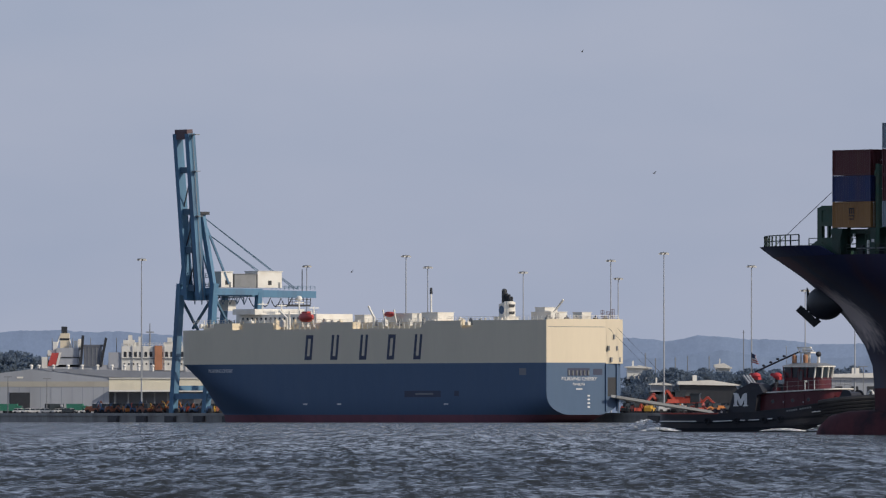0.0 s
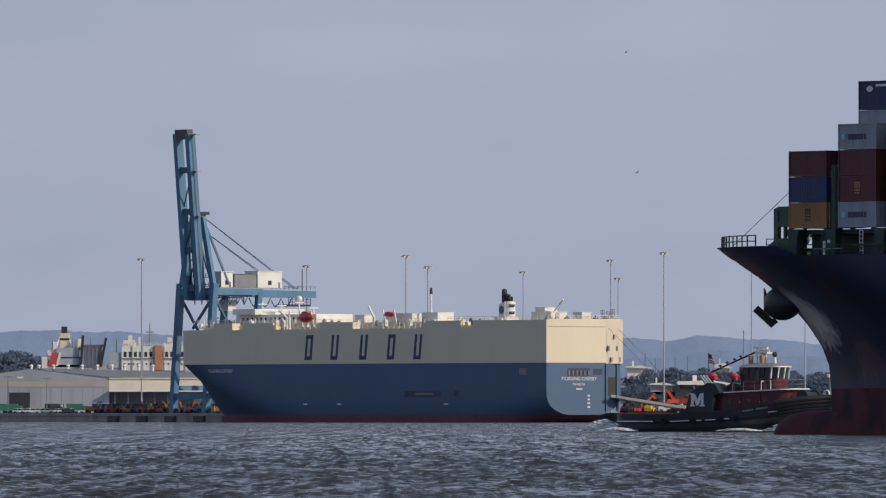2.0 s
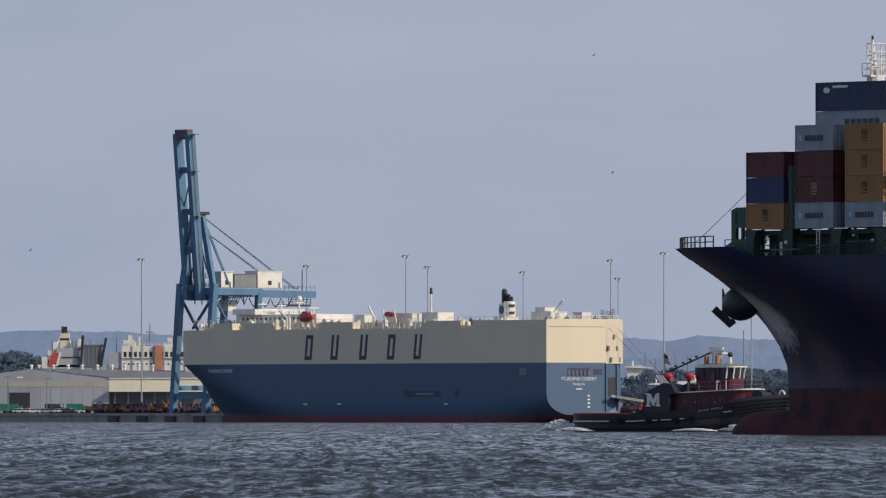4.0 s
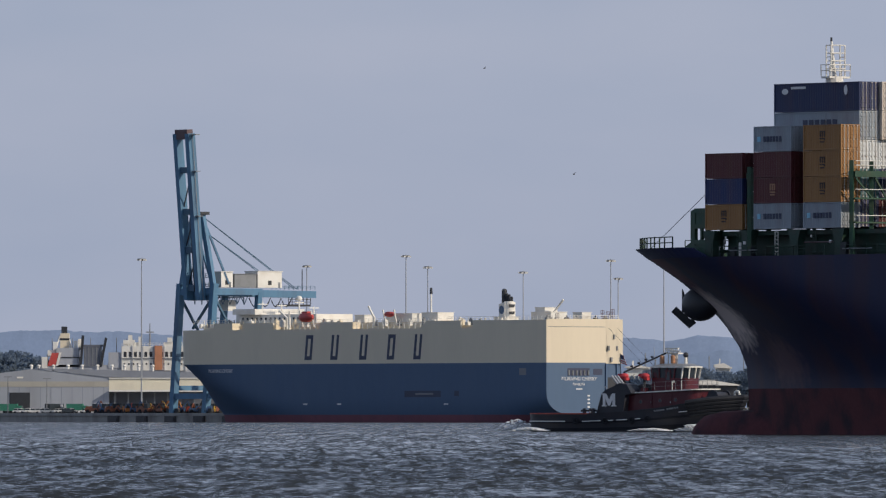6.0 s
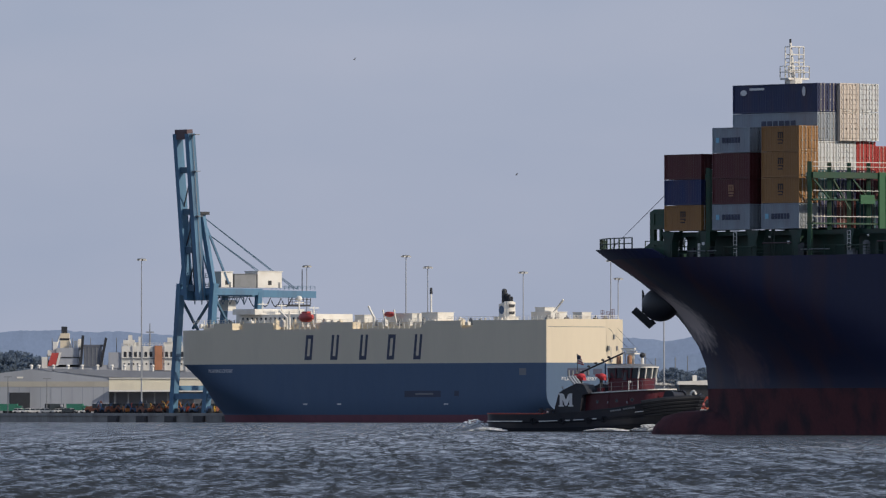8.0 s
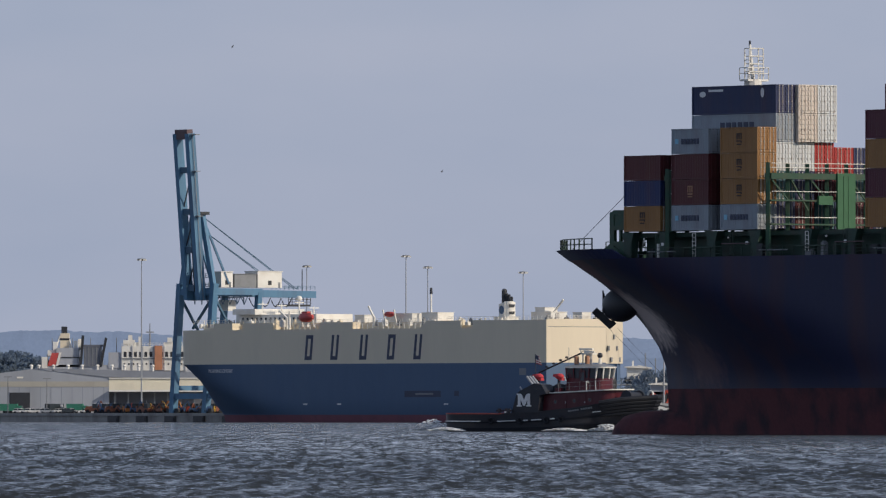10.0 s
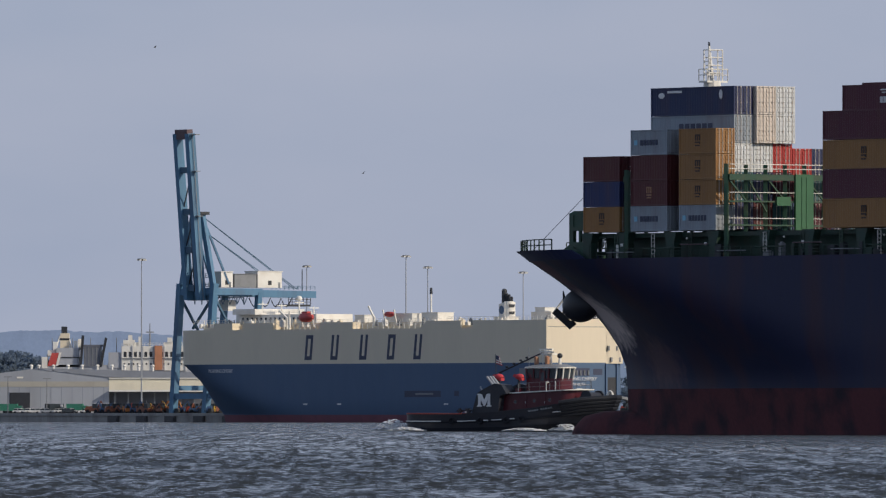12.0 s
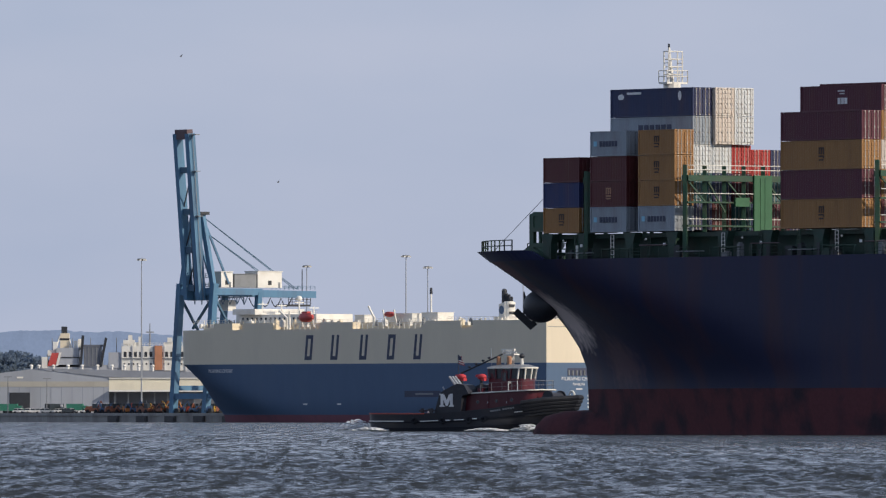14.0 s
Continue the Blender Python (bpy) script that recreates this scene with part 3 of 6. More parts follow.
        part("girder_railing", rail(bmesh.new(), [c(mid + da, BE, T + 1.0), c(mid + da, BE + 14, T + 1.0)], 1.3, 2, 0.08, 2), M["crane_dark"], s)
    house_z = T + 1.6
    for b0, b1, zt, mat in ((-33.4, -28.2, 55.2, "white"), (-44.0, -34.2, 54.4, "grey"), (-55.5, -44.6, 55.5, "white")):
        bm = box(bmesh.new(), mid - 4 - A0, mid + 4 - A0, b0 - B0_, b1 - B0_, house_z - QUAY, zt - QUAY)
        box(bm, mid - 4.3 - A0, mid + 4.3 - A0, b0 - 0.2 - B0_, b1 + 0.2 - B0_, zt - QUAY, zt + 0.25 - QUAY)
        hs = part("machinery_house", bm, M[mat], s, "white machinery house" if mat == "white" else "grey machinery house")
        if mat == "white":
            part("house_window", box(bmesh.new(), mid - 4.06 - A0, mid - 3.95 - A0, (b0 + b1) / 2 - 0.8 - B0_, (b0 + b1) / 2 + 0.8 - B0_, house_z + 1.0 - QUAY, house_z + 2.6 - QUAY), M["dark"], hs)
            part("house_door", box(bmesh.new(), (mid - 4.06) - A0, mid - 3.95 - A0, b0 + 0.8 - B0_, b0 + 1.7 - B0_, house_z - QUAY, house_z + 2.0 - QUAY), M["grey"], hs)
    part("operator_cab", box(bmesh.new(), mid - 3 - A0, mid + 3 - A0, -35.5 - B0_, -32 - B0_, T - 7 - QUAY, T - 3 - QUAY), M["white"], s)
    part("trolley", box(bmesh.new(), mid - 4 - A0, mid + 4 - A0, BE + 2 - B0_, BE + 12 - B0_, T - 5.2 - QUAY, T - 4.5 - QUAY), M["dark"], s)
    part("trolley_cage", rail(bmesh.new(), [c(mid - 4, BE + 2, T - 4.6), c(mid - 4, BE + 12, T - 4.6)], 3.0, 1.6, 0.14, 3), M["dark"], s)
    loops = []
    for k in range(25):
        b = -40 - k * 0.8
        loops.append(c(mid - 5, b, T - 2.2 - 3.2 * abs(math.sin(k * math.pi / 6))))
    part("festoon_cable", tube(bmesh.new(), loops, 0.22, 5), M["dark"], s)
    part("under_truss", rail(bmesh.new(), [c(mid + 4, WB, T - 4.6), c(mid + 4, -44, T - 4.6)], 2.6, 3.2, 0.22, 1), M["crane_dark"], s)
    part("tail_mast", rod(bmesh.new(), c(mid, BE + 3, T), c(mid, BE + 3, T + 8.5), 0.18, n=5), M["dark"], s)
    part("hanging_rope", rod(bmesh.new(), c(mid - 1, WB + 3.6, T), c(mid - 1, WB + 6.4, T + 40), 0.22, n=5), M["dark"], s)
    part("boom_rope", rod(bmesh.new(), c(mid + 1.4, WB + 1, T + 2), c(mid + 1.4, WB + 2.2, T + 27), 0.25, n=5), M["crane_dark"], s)
    part("hinge_frame", box(bmesh.new(), mid - 7.4 - A0, mid + 8.4 - A0, WB - 2.2 - B0_, WB + 0.4 - B0_, T - 3.2 - QUAY, T + 1.4 - QUAY), M["crane_dark"], s)
    for k in range(3):
        z = T + 2 + k * 3.4
        part("hinge_platform", rail(box(bmesh.new(), mid - 6 - A0, mid + 7 - A0, WB - 2 - B0_, WB + 1 - B0_, z - 0.2 - QUAY, z - QUAY), [c(mid - 6, WB + 1, z), c(mid + 7, WB + 1, z)], 1.2, 1.6, 0.09, 2), M["crane_dark"], s)
    part("leg_stair", girder(bmesh.new(), c(NA_ + 2, WB, T - 3), c(NA_ + 14, LB + 6, 22), 0.9, 0.5), M["crane_dark"], s)
    for k in range(5):
        part("stair_landing", box(bmesh.new(), *(lambda p: (p.x - 1.5, p.x + 1.5, p.y - 1, p.y + 1, p.z, p.z + 0.4))(c(NA_ + 2, WB, T - 3).lerp(c(NA_ + 14, LB + 6, 22), 0.1 + k * 0.2))), M["crane_dark"], s)
    for k in range(6):
        for b_, z0, z1 in ((-40 + k * 3.2, T - 1.6, T - 4.6), (-38.4 + k * 3.2, T - 4.6, T - 1.6)):
            part("truss_bar", girder(bmesh.new(), c(mid - 4.2, b_, z0), c(mid - 4.2, b_ + 1.6, z1), 0.22), M["crane_dark"], s)
    part("hoist_tower", rail(bmesh.new(), [c(mid + 1, WB + 1, T + 1), c(mid + 1, WB - 1, T + 1)], 26, 2, 0.25, 9), M["crane_dark"], s)
    return s


M["crane_dark"] = paint("weathered_crane_paint", (0.06, 0.13, 0.20), 0.6, size=3, grain=0.2)
gantry_crane()


# ---- floodlight masts ----
def light_mast(x, y, top):
    s = thing("floodlight_mast", pose(x, y, QUAY), "tall slim steel floodlight mast in the port", "light mast", "floodlight masts")
    part("pole", rod(bmesh.new(), (0, 0, 0), (0, 0, top - QUAY), 0.32, 0.17, 8), M["galv"], s)
    crown = part("crown", rod(bmesh.new(), (0, 0, top - QUAY - 0.5), (0, 0, top - QUAY - 0.2), 1.5, n=10), M["grey"], s)
    for k in range(6):
        a = k * math.pi / 3 + 0.3
        part("floodlight", box(bmesh.new(), 1.5 * math.cos(a) - 0.4, 1.5 * math.cos(a) + 0.4, 1.5 * math.sin(a) - 0.3, 1.5 * math.sin(a) + 0.3, top - QUAY - 1.0, top - QUAY - 0.45), M["white"], crown)
    return s


for x, y, top in ((-112.76, 4650, 61.41), (-51.71, 4720, 59.73), (-13.58, 4560, 61.50), (-5.82, 4740, 59.55), (30.59, 4740, 57.61),
                  (61.56, 4560, 59.84), (67.07, 4760, 55.46), (78.91, 4440, 60.93), (113.17, 4560, 57.77), (136.94, 4700, 50.30),
                  (155.74, 4700, 48.59)):
    light_mast(x, y, top)
for x, y, top in ((-163.66, 4676, 16.89), (-148.48, 4660, 16.21), (152.18, 4500, 20.01)):
    s = thing("lamp_post", pose(x, y, QUAY), "short grey lamp post in the port yard", "lamp post", "lamp posts")
    part("pole", rod(bmesh.new(), (0, 0, 0), (0, 0, top - QUAY), 0.2, 0.14, 6), M["grey"], s)
    part("lamp_arm", box(bmesh.new(), -1.5, 1.5, -0.2, 0.2, top - QUAY, top - QUAY + 0.3), M["grey"], s)

# ---- warehouse with shed roof ----
M["slate"] = paint("slate_paint", (0.14, 0.155, 0.19), 0.6, size=4, grain=0.1)
M["shed"] = paint("grey_sheet_cladding", (0.34, 0.365, 0.41), 0.6, stain=(0.18, 0.18, 0.18), size=12, amount=0.4, grain=0.04, streak=True)
M["shed_roof"] = paint("grey_sheet_roof", (0.25, 0.27, 0.31), 0.6, size=12, grain=0.05)
M["pale_wall"] = paint("pale_yellow_cladding", (0.80, 0.74, 0.58), 0.6, size=8, grain=0.05)


def warehouse():
    s = thing("warehouse", pose(-126.26, 4700, QUAY), "long low grey warehouse with pale loading bay wall", "warehouse")
    zt, zr = 16.97 - QUAY, 20.18 - QUAY
    x0, x1 = -180.31 - -126.26, -82.04 - -126.26
    part("gable_wall", prism(bmesh.new(), [(x0, 0), (0, 0), (0, zt), (-154.67 - -126.26, zr), (x0, zt)], "y", 0, 60), M["shed"], s)
    part("wall_stripe", box(bmesh.new(), x0, -0.1, -0.12, -0.02, zt - 3.6, zt - 1.6), M["pale_wall_dim"], s)
    part("roof", prism(bmesh.new(), [(0.02, zt), (-154.67 - -126.26, zr + 0.3), (x1, zr - 1.6), (x1, zt - 0.6)], "y", -0.4, 55), M["shed_roof"], s)
    part("bay_wall", box(bmesh.new(), 0.05, x1, 0.0, 0.6, 12.06 - QUAY, zt - 0.1), M["pale_wall"], s, "pale yellow wall above the loading bays")
    part("canopy", box(bmesh.new(), 0.05, x1, -3, 0, 11.63 - QUAY, 12.06 - QUAY), M["grey"], s)
    part("bay_back", box(bmesh.new(), 0.05, x1, 7, 8, 0, 12.06 - QUAY), M["slate"], s)
    for k in range(8):
        part("bay_post", box(bmesh.new(), 2 + k * 5, 2.5 + k * 5, -0.2, 0.3, 0, 12.06 - QUAY), M["grey"], s)
    for k in range(13):
        x = x0 + 4 + k * 4.0
        part("cladding_seam", box(bmesh.new(), x, x + 0.18, -0.06, -0.004, 0, zt - 3.7), M["shed_roof"], s)
    part("gutter", box(bmesh.new(), 0.05, x1, -0.5, -0.02, zt - 0.55, zt - 0.2), M["white"], s)
    part("canopy_edge", box(bmesh.new(), 0.05, x1, -3.3, -3.02, 11.5 - QUAY, 12.2 - QUAY), M["white"], s)
    part("roller_door", box(bmesh.new(), -163.86 - -126.26, -156.17 - -126.26, -0.2, 0.1, 0, 11.20 - QUAY), M["dark"], s)
    part("wall_sign", box(bmesh.new(), -161.08 - -126.26, -158.73 - -126.26, -0.2, -0.02, 16.54 - QUAY, 17.19 - QUAY), M["white"], s)
    for p in (-155.74, -152.96, -147.41, -141.85, -136.51, -130.75, -125.19, -120.49, -115.15, -109.81):
        x = p - -126.26
        bm = rod(bmesh.new(), (x, 4, zr - 2), (x, 4, zr + 0.9), 0.45, n=8)
        ball(bm, (x, 4, zr + 1.1), 0.75, 0.75, 0.55, 8)
        part("roof_vent", bm, M["white"], s)
    return s


M["pale_wall_dim"] = paint("faded_stripe_cladding", (0.40, 0.38, 0.33), 0.6, size=8, grain=0.05)
warehouse()


# ---- second ship lying behind the warehouse ----
def moored_freighter():
    y = 4800
    s = thing("moored_freighter", pose(-127.42, y, QUAY - 3.0), "grey and white freighter moored behind the warehouse", "ship")
    ox, oz = -127.42, QUAY - 3.0

    def bx(name, p, mat, label="", d0=0, d1=16):
        return part(name, box(bmesh.new(), p[0] - ox, p[1] - ox, d0, d1, p[2] - oz, p[3] - oz), M[mat], s, label)
    bx("hull", (-156.65, -79.42, 0.8, 22.10), "pale_grey", "grey freighter hull", 0, 22)
    bx("funnel_house", (-149.24, -140.51, 21.22, 28.64), "pale_grey")
    bx("funnel", (-147.93, -144.44, 27.77, 34.31), "cream", "", 4, 10)
    bx("funnel_top", (-147.49, -145.31, 34.31, 36.93), "dark", "", 5, 9)
    bx("deckhouse", (-140.95, -139.85, 27.77, 32.13), "white", "", 2, 8)
    part("red_stripe", prism(bmesh.new(), [(-152.73 - ox, 21.66 - oz), (-149.67 - ox, 21.66 - oz), (-148.36 - ox, 26.68 - oz), (-150.98 - ox, 26.68 - oz)], "y", -0.4, 0.2), M["orange"], s, "slanting red stripe")
    bx("ramp_tower", (-138.76, -131.78, 21.66, 29.08), "slate", "", -0.6, 6)
    for p, q in (((-139.85 - ox, -1, 21.22 - oz), (-138.98 - ox, -1, 33.44 - oz)), ((-132.22 - ox, -1, 21.22 - oz), (-130.04 - ox, -1, 32.57 - oz))):
        part("derrick", girder(bmesh.new(), p, q, 1.0), M["dark"], s)
    bx("forward_hull", (-129.16, -123.93, 20.79, 26.90), "pale_grey", "", -0.3, 10)
    acc = bx("accommodation", (-123.93, -99.05, 19.91, 29.30), "white", "white accommodation with dark windows", -0.5, 14)
    for k in range(12):
        x = -123.27 - ox + k * 2.0
        part("window", box(bmesh.new(), x, x + 1.1, -0.58, -0.45, 25.15 - oz, 27.11 - oz), M["dark"], acc)
    part("rail_band", box(bmesh.new(), -124.36 - ox, -99.05 - ox, -0.9, -0.5, 24.28 - oz, 24.71 - oz), M["grey"], acc)
    bx("wheelhouse", (-123.49, -119.13, 29.30, 31.70), "white", "", 0, 8)
    bx("orange_stack", (-111.27, -108.44, 20.13, 29.51), "tan_stack", "faded orange stack", -1.6, 3)
    part("radar_mast", rod(bmesh.new(), (-113.24 - ox, 3, 29.30 - oz), (-113.24 - ox, 3, 38.24 - oz), 0.4, 0.15), M["grey"], s)
    part("radar_yard", box(bmesh.new(), -114.76 - ox, -111.71 - ox, 2.8, 3.2, 34.53 - oz, 34.97 - oz), M["grey"], s)
    for k in range(14):
        x = -123.27 - ox + k * 1.7
        part("porthole", box(bmesh.new(), x, x + 0.6, -0.58, -0.45, 22.10 - oz, 22.75 - oz), M["dark"], acc)
    part("bridge_railing", rail(bmesh.new(), [(-123.93 - ox, -0.4, 29.30 - oz), (-99.05 - ox, -0.4, 29.30 - oz)], 1.2, 1.5, 0.08, 2), M["white"], acc)
    for k in range(7):
        part("pillar", box(bmesh.new(), -124.2 - ox + k * 4.1, -123.9 - ox + k * 4.1, -0.85, -0.55, 20.0 - oz, 29.3 - oz), M["pale_grey"], acc)
    for u, z0, z1, w in ((-121.6, 31.7, 33.6, 1.6), (-117.6, 29.3, 33.0, 1.4), (-106.4, 30.8, 32.6, 1.8), (-103.0, 29.3, 32.0, 1.2), (-150.6, 27.8, 31.0, 1.6), (-142.6, 28.6, 31.4, 1.4)):
        bx("vent_trunk", (u, u + w, z0, z1), "white", "", 0.5, 3)
    for u in (-149.9, -143.4):
        part("funnel_brace", girder(bmesh.new(), (u - ox, 3.5, 27.7 - oz), (u - ox + (1.9 if u < -147 else -1.4), 4.5, 33.2 - oz), 0.5), M["white"], s)
    part("stripe_edge", prism(bmesh.new(), [(-149.5 - ox, 21.66 - oz), (-148.6 - ox, 21.66 - oz), (-147.3 - ox, 26.9 - oz), (-148.2 - ox, 26.9 - oz)], "y", -0.4, 0.2), M["white"], s)
    bx("funnel_band", (-148.0, -144.3, 31.6, 32.4), "dark", "", 3.9, 10.1)
    for k in range(5):
        part("tower_rib", box(bmesh.new(), -138.4 - ox + k * 1.5, -138.1 - ox + k * 1.5, -0.75, -0.58, 21.7 - oz, 29.0 - oz), M["grey"], s)
    bx("tower_lintel", (-139.2, -131.2, 29.08, 29.9), "slate", "", -0.8, 6)
    bx("upper_bridge", (-121.31, -116.51, 29.30, 30.82), "white", "", 1, 7)
    bx("vent_house", (-107.78, -100.80, 29.30, 30.82), "white", "", 1, 7)
    bx("side_locker", (-154.91, -152.73, 20.79, 25.15), "white", "", -0.5, 6)
    bx("bridge_wing", (-152.73, -149.24, 25.15, 27.77), "white", "", 1, 6)
    part("hull_seam", box(bmesh.new(), -149.24 - ox, -139.20 - ox, -0.2, 0.0, 24.71 - oz, 25.15 - oz), M["dark"], s)
    for u in (-150.98, -143.13, -136.15, -126.11, -122.18, -120.00, -105.60, -102.11):
        part("aerial", rod(bmesh.new(), (u - ox, 3, 26.68 - oz), (u - ox, 3, 32.35 - oz), 0.14, n=5), M["grey"], s)
    r = random.Random(3)
    for k in range(18):
        x = -155.78 - ox + k * 3.0
        part("deck_fitting", box(rod(bmesh.new(), (x, 2, 22.10 - oz), (x, 2, 23.41 - oz + r.uniform(0, 3)), 0.2), x - 0.6, x + 0.6, 1.5, 3, 21.66 - oz, 22.75 - oz + r.uniform(0, 2)), M[r.choice(["white", "grey", "dark"])], s)
    return s


M["pale_grey"] = paint("pale_grey_paint", (0.40, 0.42, 0.46), 0.6, size=5, grain=0.06, streak=True)
M["tan_stack"] = paint("faded_orange_paint", (0.50, 0.22, 0.12), 0.6, size=3, grain=0.1)
moored_freighter()


# ---- vehicles and machines parked in the yard ----
for key, colour in {"v_white": (0.7, 0.7, 0.68), "v_green": (0.04, 0.20, 0.13), "v_dark": (0.03, 0.04, 0.05), "v_orange": (0.52, 0.20, 0.06), "v_red": (0.42, 0.07, 0.045), "v_blue": (0.05, 0.10, 0.2), "v_yellow": (0.6, 0.36, 0.06), "v_silver": (0.40, 0.42, 0.44), "v_rust": (0.22, 0.08, 0.045)}.items():
    M[key] = paint(key[2:] + "_vehicle_paint", colour, 0.35, size=1, grain=0.08)


def wheels(s, xs, w, r):
    for x in xs:
        for y in (-w, w):
            part("wheel", rod(bmesh.new(), (x, y - 0.14, r), (x, y + 0.14, r), r, n=10), M["rubber"], s)


def car(x, y, mat, turn):
    s = thing("parked_car", pose(x, y, QUAY, 0, 0, turn), "small %s car parked in the port yard" % mat[2:], "car", "parked cars")
    part("body", prism(bmesh.new(), [(-2.2, 0.35), (2.2, 0.35), (2.25, 0.8), (1.3, 0.95), (-2.1, 1.0), (-2.25, 0.7)], "y", -0.88, 0.88), M[mat], s)
    part("cabin", prism(bmesh.new(), [(-1.9, 0.98), (1.1, 0.95), (0.4, 1.45), (-1.4, 1.48)], "y", -0.75, 0.75), M["glass"], s)
    part("roof", box(bmesh.new(), -1.5, 0.45, -0.77, 0.77, 1.45, 1.56), M[mat], s)
    part("pillar", box(bmesh.new(), -0.65, -0.45, -0.77, 0.77, 0.95, 1.46), M[mat], s)
    s.scale = (1.2, 1.2, 1.25)
    wheels(s, (-1.35, 1.4), 0.8, 0.33)


def truck(x, y, mat, turn):
    s = thing("parked_truck", pose(x, y, QUAY, 0, 0, turn), "%s lorry parked in the port yard" % mat[2:], "truck", "parked trucks")
    part("cargo_body", box(bmesh.new(), -4.5, 1.6, -1.25, 1.25, 1.0, 3.6), M[mat], s)
    part("cab", prism(bmesh.new(), [(1.8, 0.6), (3.9, 0.6), (3.9, 1.8), (3.3, 2.9), (1.8, 2.9)], "y", -1.15, 1.15), M["v_white" if mat == "v_dark" else mat], s)
    part("windscreen", prism(bmesh.new(), [(3.92, 1.85), (3.96, 1.85), (3.4, 2.75), (3.36, 2.75)], "y", -1.0, 1.0), M["glass"], s)
    wheels(s, (-3.4, -2.3, 2.9), 1.05, 0.5)


def machine(x, y, mat, turn, reach):
    s = thing("construction_machine", pose(x, y, QUAY, 0, 0, turn), "%s construction machine parked on the quay" % mat[2:], "machine", "parked machines")
    part("chassis", box(bmesh.new(), -2.6, 2.4, -1.3, 1.3, 0.7, 1.9), M[mat], s)
    part("engine_cover", prism(bmesh.new(), [(-2.6, 1.9), (0.0, 1.9), (0.0, 2.7), (-2.2, 2.6)], "y", -1.1, 1.1), M[mat], s)
    part("cab", box(box(bmesh.new(), 0.1, 1.7, -0.8, 0.8, 1.9, 3.4), -0.05, 1.85, -0.95, 0.95, 3.4, 3.55), M["v_dark"], s)
    arm = part("arm", girder(bmesh.new(), (1.6, 0.9, 1.6), (3.0, 0.9, 2.0 + reach), 0.45), M[mat], s)
    part("dipper", girder(bmesh.new(), (3.0, 0.9, 2.0 + reach), (4.4, 0.9, 1.2 + reach * 0.4), 0.35), M[mat], arm)
    wheels(s, (-1.6, 1.5), 1.35, 0.75)
    return s


def yard(a, b):
    """A place on the paved land: a along the quay, b landwards of the quay edge."""
    v = CARRIER @ Vector((a, -18.4 - b, 0))
    return v.x, v.y


r = random.Random(12)
for a, off, mat in ((412.60, 16, "v_green"), (406.50, 16, "v_green"), (380.73, 16, "v_dark"), (376.96, 15, "v_dark"), (373.12, 18, "v_silver"), (359.74, 14, "v_green"), (345.85, 16, "v_blue"), (340.26, 16, "v_dark"), (337.97, 18, "v_blue"), (328.38, 16, "v_dark"), (326.84, 18, "v_dark"), (370.79, 20, "v_dark"), (346.02, 22, "v_green")):
    truck(*yard(a, off), mat, r.choice([0, 8, -10, 180, 50, 90]))
for a, off, mat in ((390.10, 8, "v_white"), (385.93, 8, "v_white"), (383.63, 9, "v_white"), (376.83, 9, "v_white"), (370.49, 7, "v_silver"), (363.32, 8, "v_silver"), (361.78, 9, "v_white"), (355.44, 8, "v_silver"), (346.47, 8, "v_white"), (344.58, 9, "v_white"), (383.90, 12, "v_silver"), (354.76, 6, "v_dark")):
    car(*yard(a, off), mat, r.choice([0, 180, 12, -15]))
for k in range(52):
    machine(*yard(r.uniform(260.08, 343.49), r.uniform(4, 22)), r.choice(["v_orange", "v_yellow", "v_red", "v_dark", "v_dark", "v_rust", "v_rust", "v_rust", "v_blue"]), r.uniform(0, 360), r.choice([0.1, 0.3, 0.8, 1.6, 2.6]))
for k in range(34):
    u = r.uniform(0, 1)
    x = 64.20 + u * (103.20 - 64.20)
    machine(x, 4392 - u * 18 + r.uniform(-2, 50), r.choice(["v_orange", "v_red", "v_red", "v_yellow", "v_dark", "v_dark", "v_silver", "v_white"]), r.uniform(0, 360), r.choice([0.3, 0.6, 1.2]))
for k in range(26):
    u = r.uniform(0, 1)
    x = 84.71 + u * (141.73 - 84.71)
    car(x, 4440 + r.uniform(0, 60), r.choice(["v_white", "v_silver", "v_dark", "v_red", "v_blue"]), r.uniform(0, 360))
for x, y, size, turn, reach in ((77.21, 4470, 1.5, 20, 0.8), (80.14, 4475, 1.9, 200, 1.4), (82.68, 4480, 2.2, 160, 1.2), (84.99, 4484, 2.1, 30, 0.6), (87.16, 4480, 2.3, 190, 1.6), (89.11, 4476, 2.0, 350, 0.9)):
    big = machine(x, y, "v_red", turn, reach)
    big.scale = (size, size, size)


# ---- low sheds across the yard ----
def shed(x0, x1, y, top, eave, name_label, wall="shed"):
    s = thing("low_shed", pose((x0 + x1) / 2, y, QUAY), name_label, "shed", "low sheds")
    hw = (x1 - x0) / 2
    part("wall", box(bmesh.new(), -hw, hw, 0, 20, 0, eave - QUAY), M[wall], s)
    part("roof", prism(bmesh.new(), [(-hw - 0.8, eave - QUAY), (hw + 0.8, eave - QUAY - 0.4), (hw + 0.8, eave - QUAY), (hw * 0.1, top - QUAY), (-hw - 0.8, top - QUAY - 0.5)], "y", -1.5, 21), M["white"], s, "pale roof")
    for k in range(6):
        x = -hw + (k + 0.5) * hw / 3
        part("bay_door", box(bmesh.new(), x - 1.4, x + 1.4, -0.1, 0.1, 0, (eave - QUAY) * 0.75), M["dark"], s)
    part("roof_unit", box(bmesh.new(), -hw * 0.55, -hw * 0.4, 3, 6, top - QUAY - 0.4, top - QUAY + 1.8), M["white"], s)


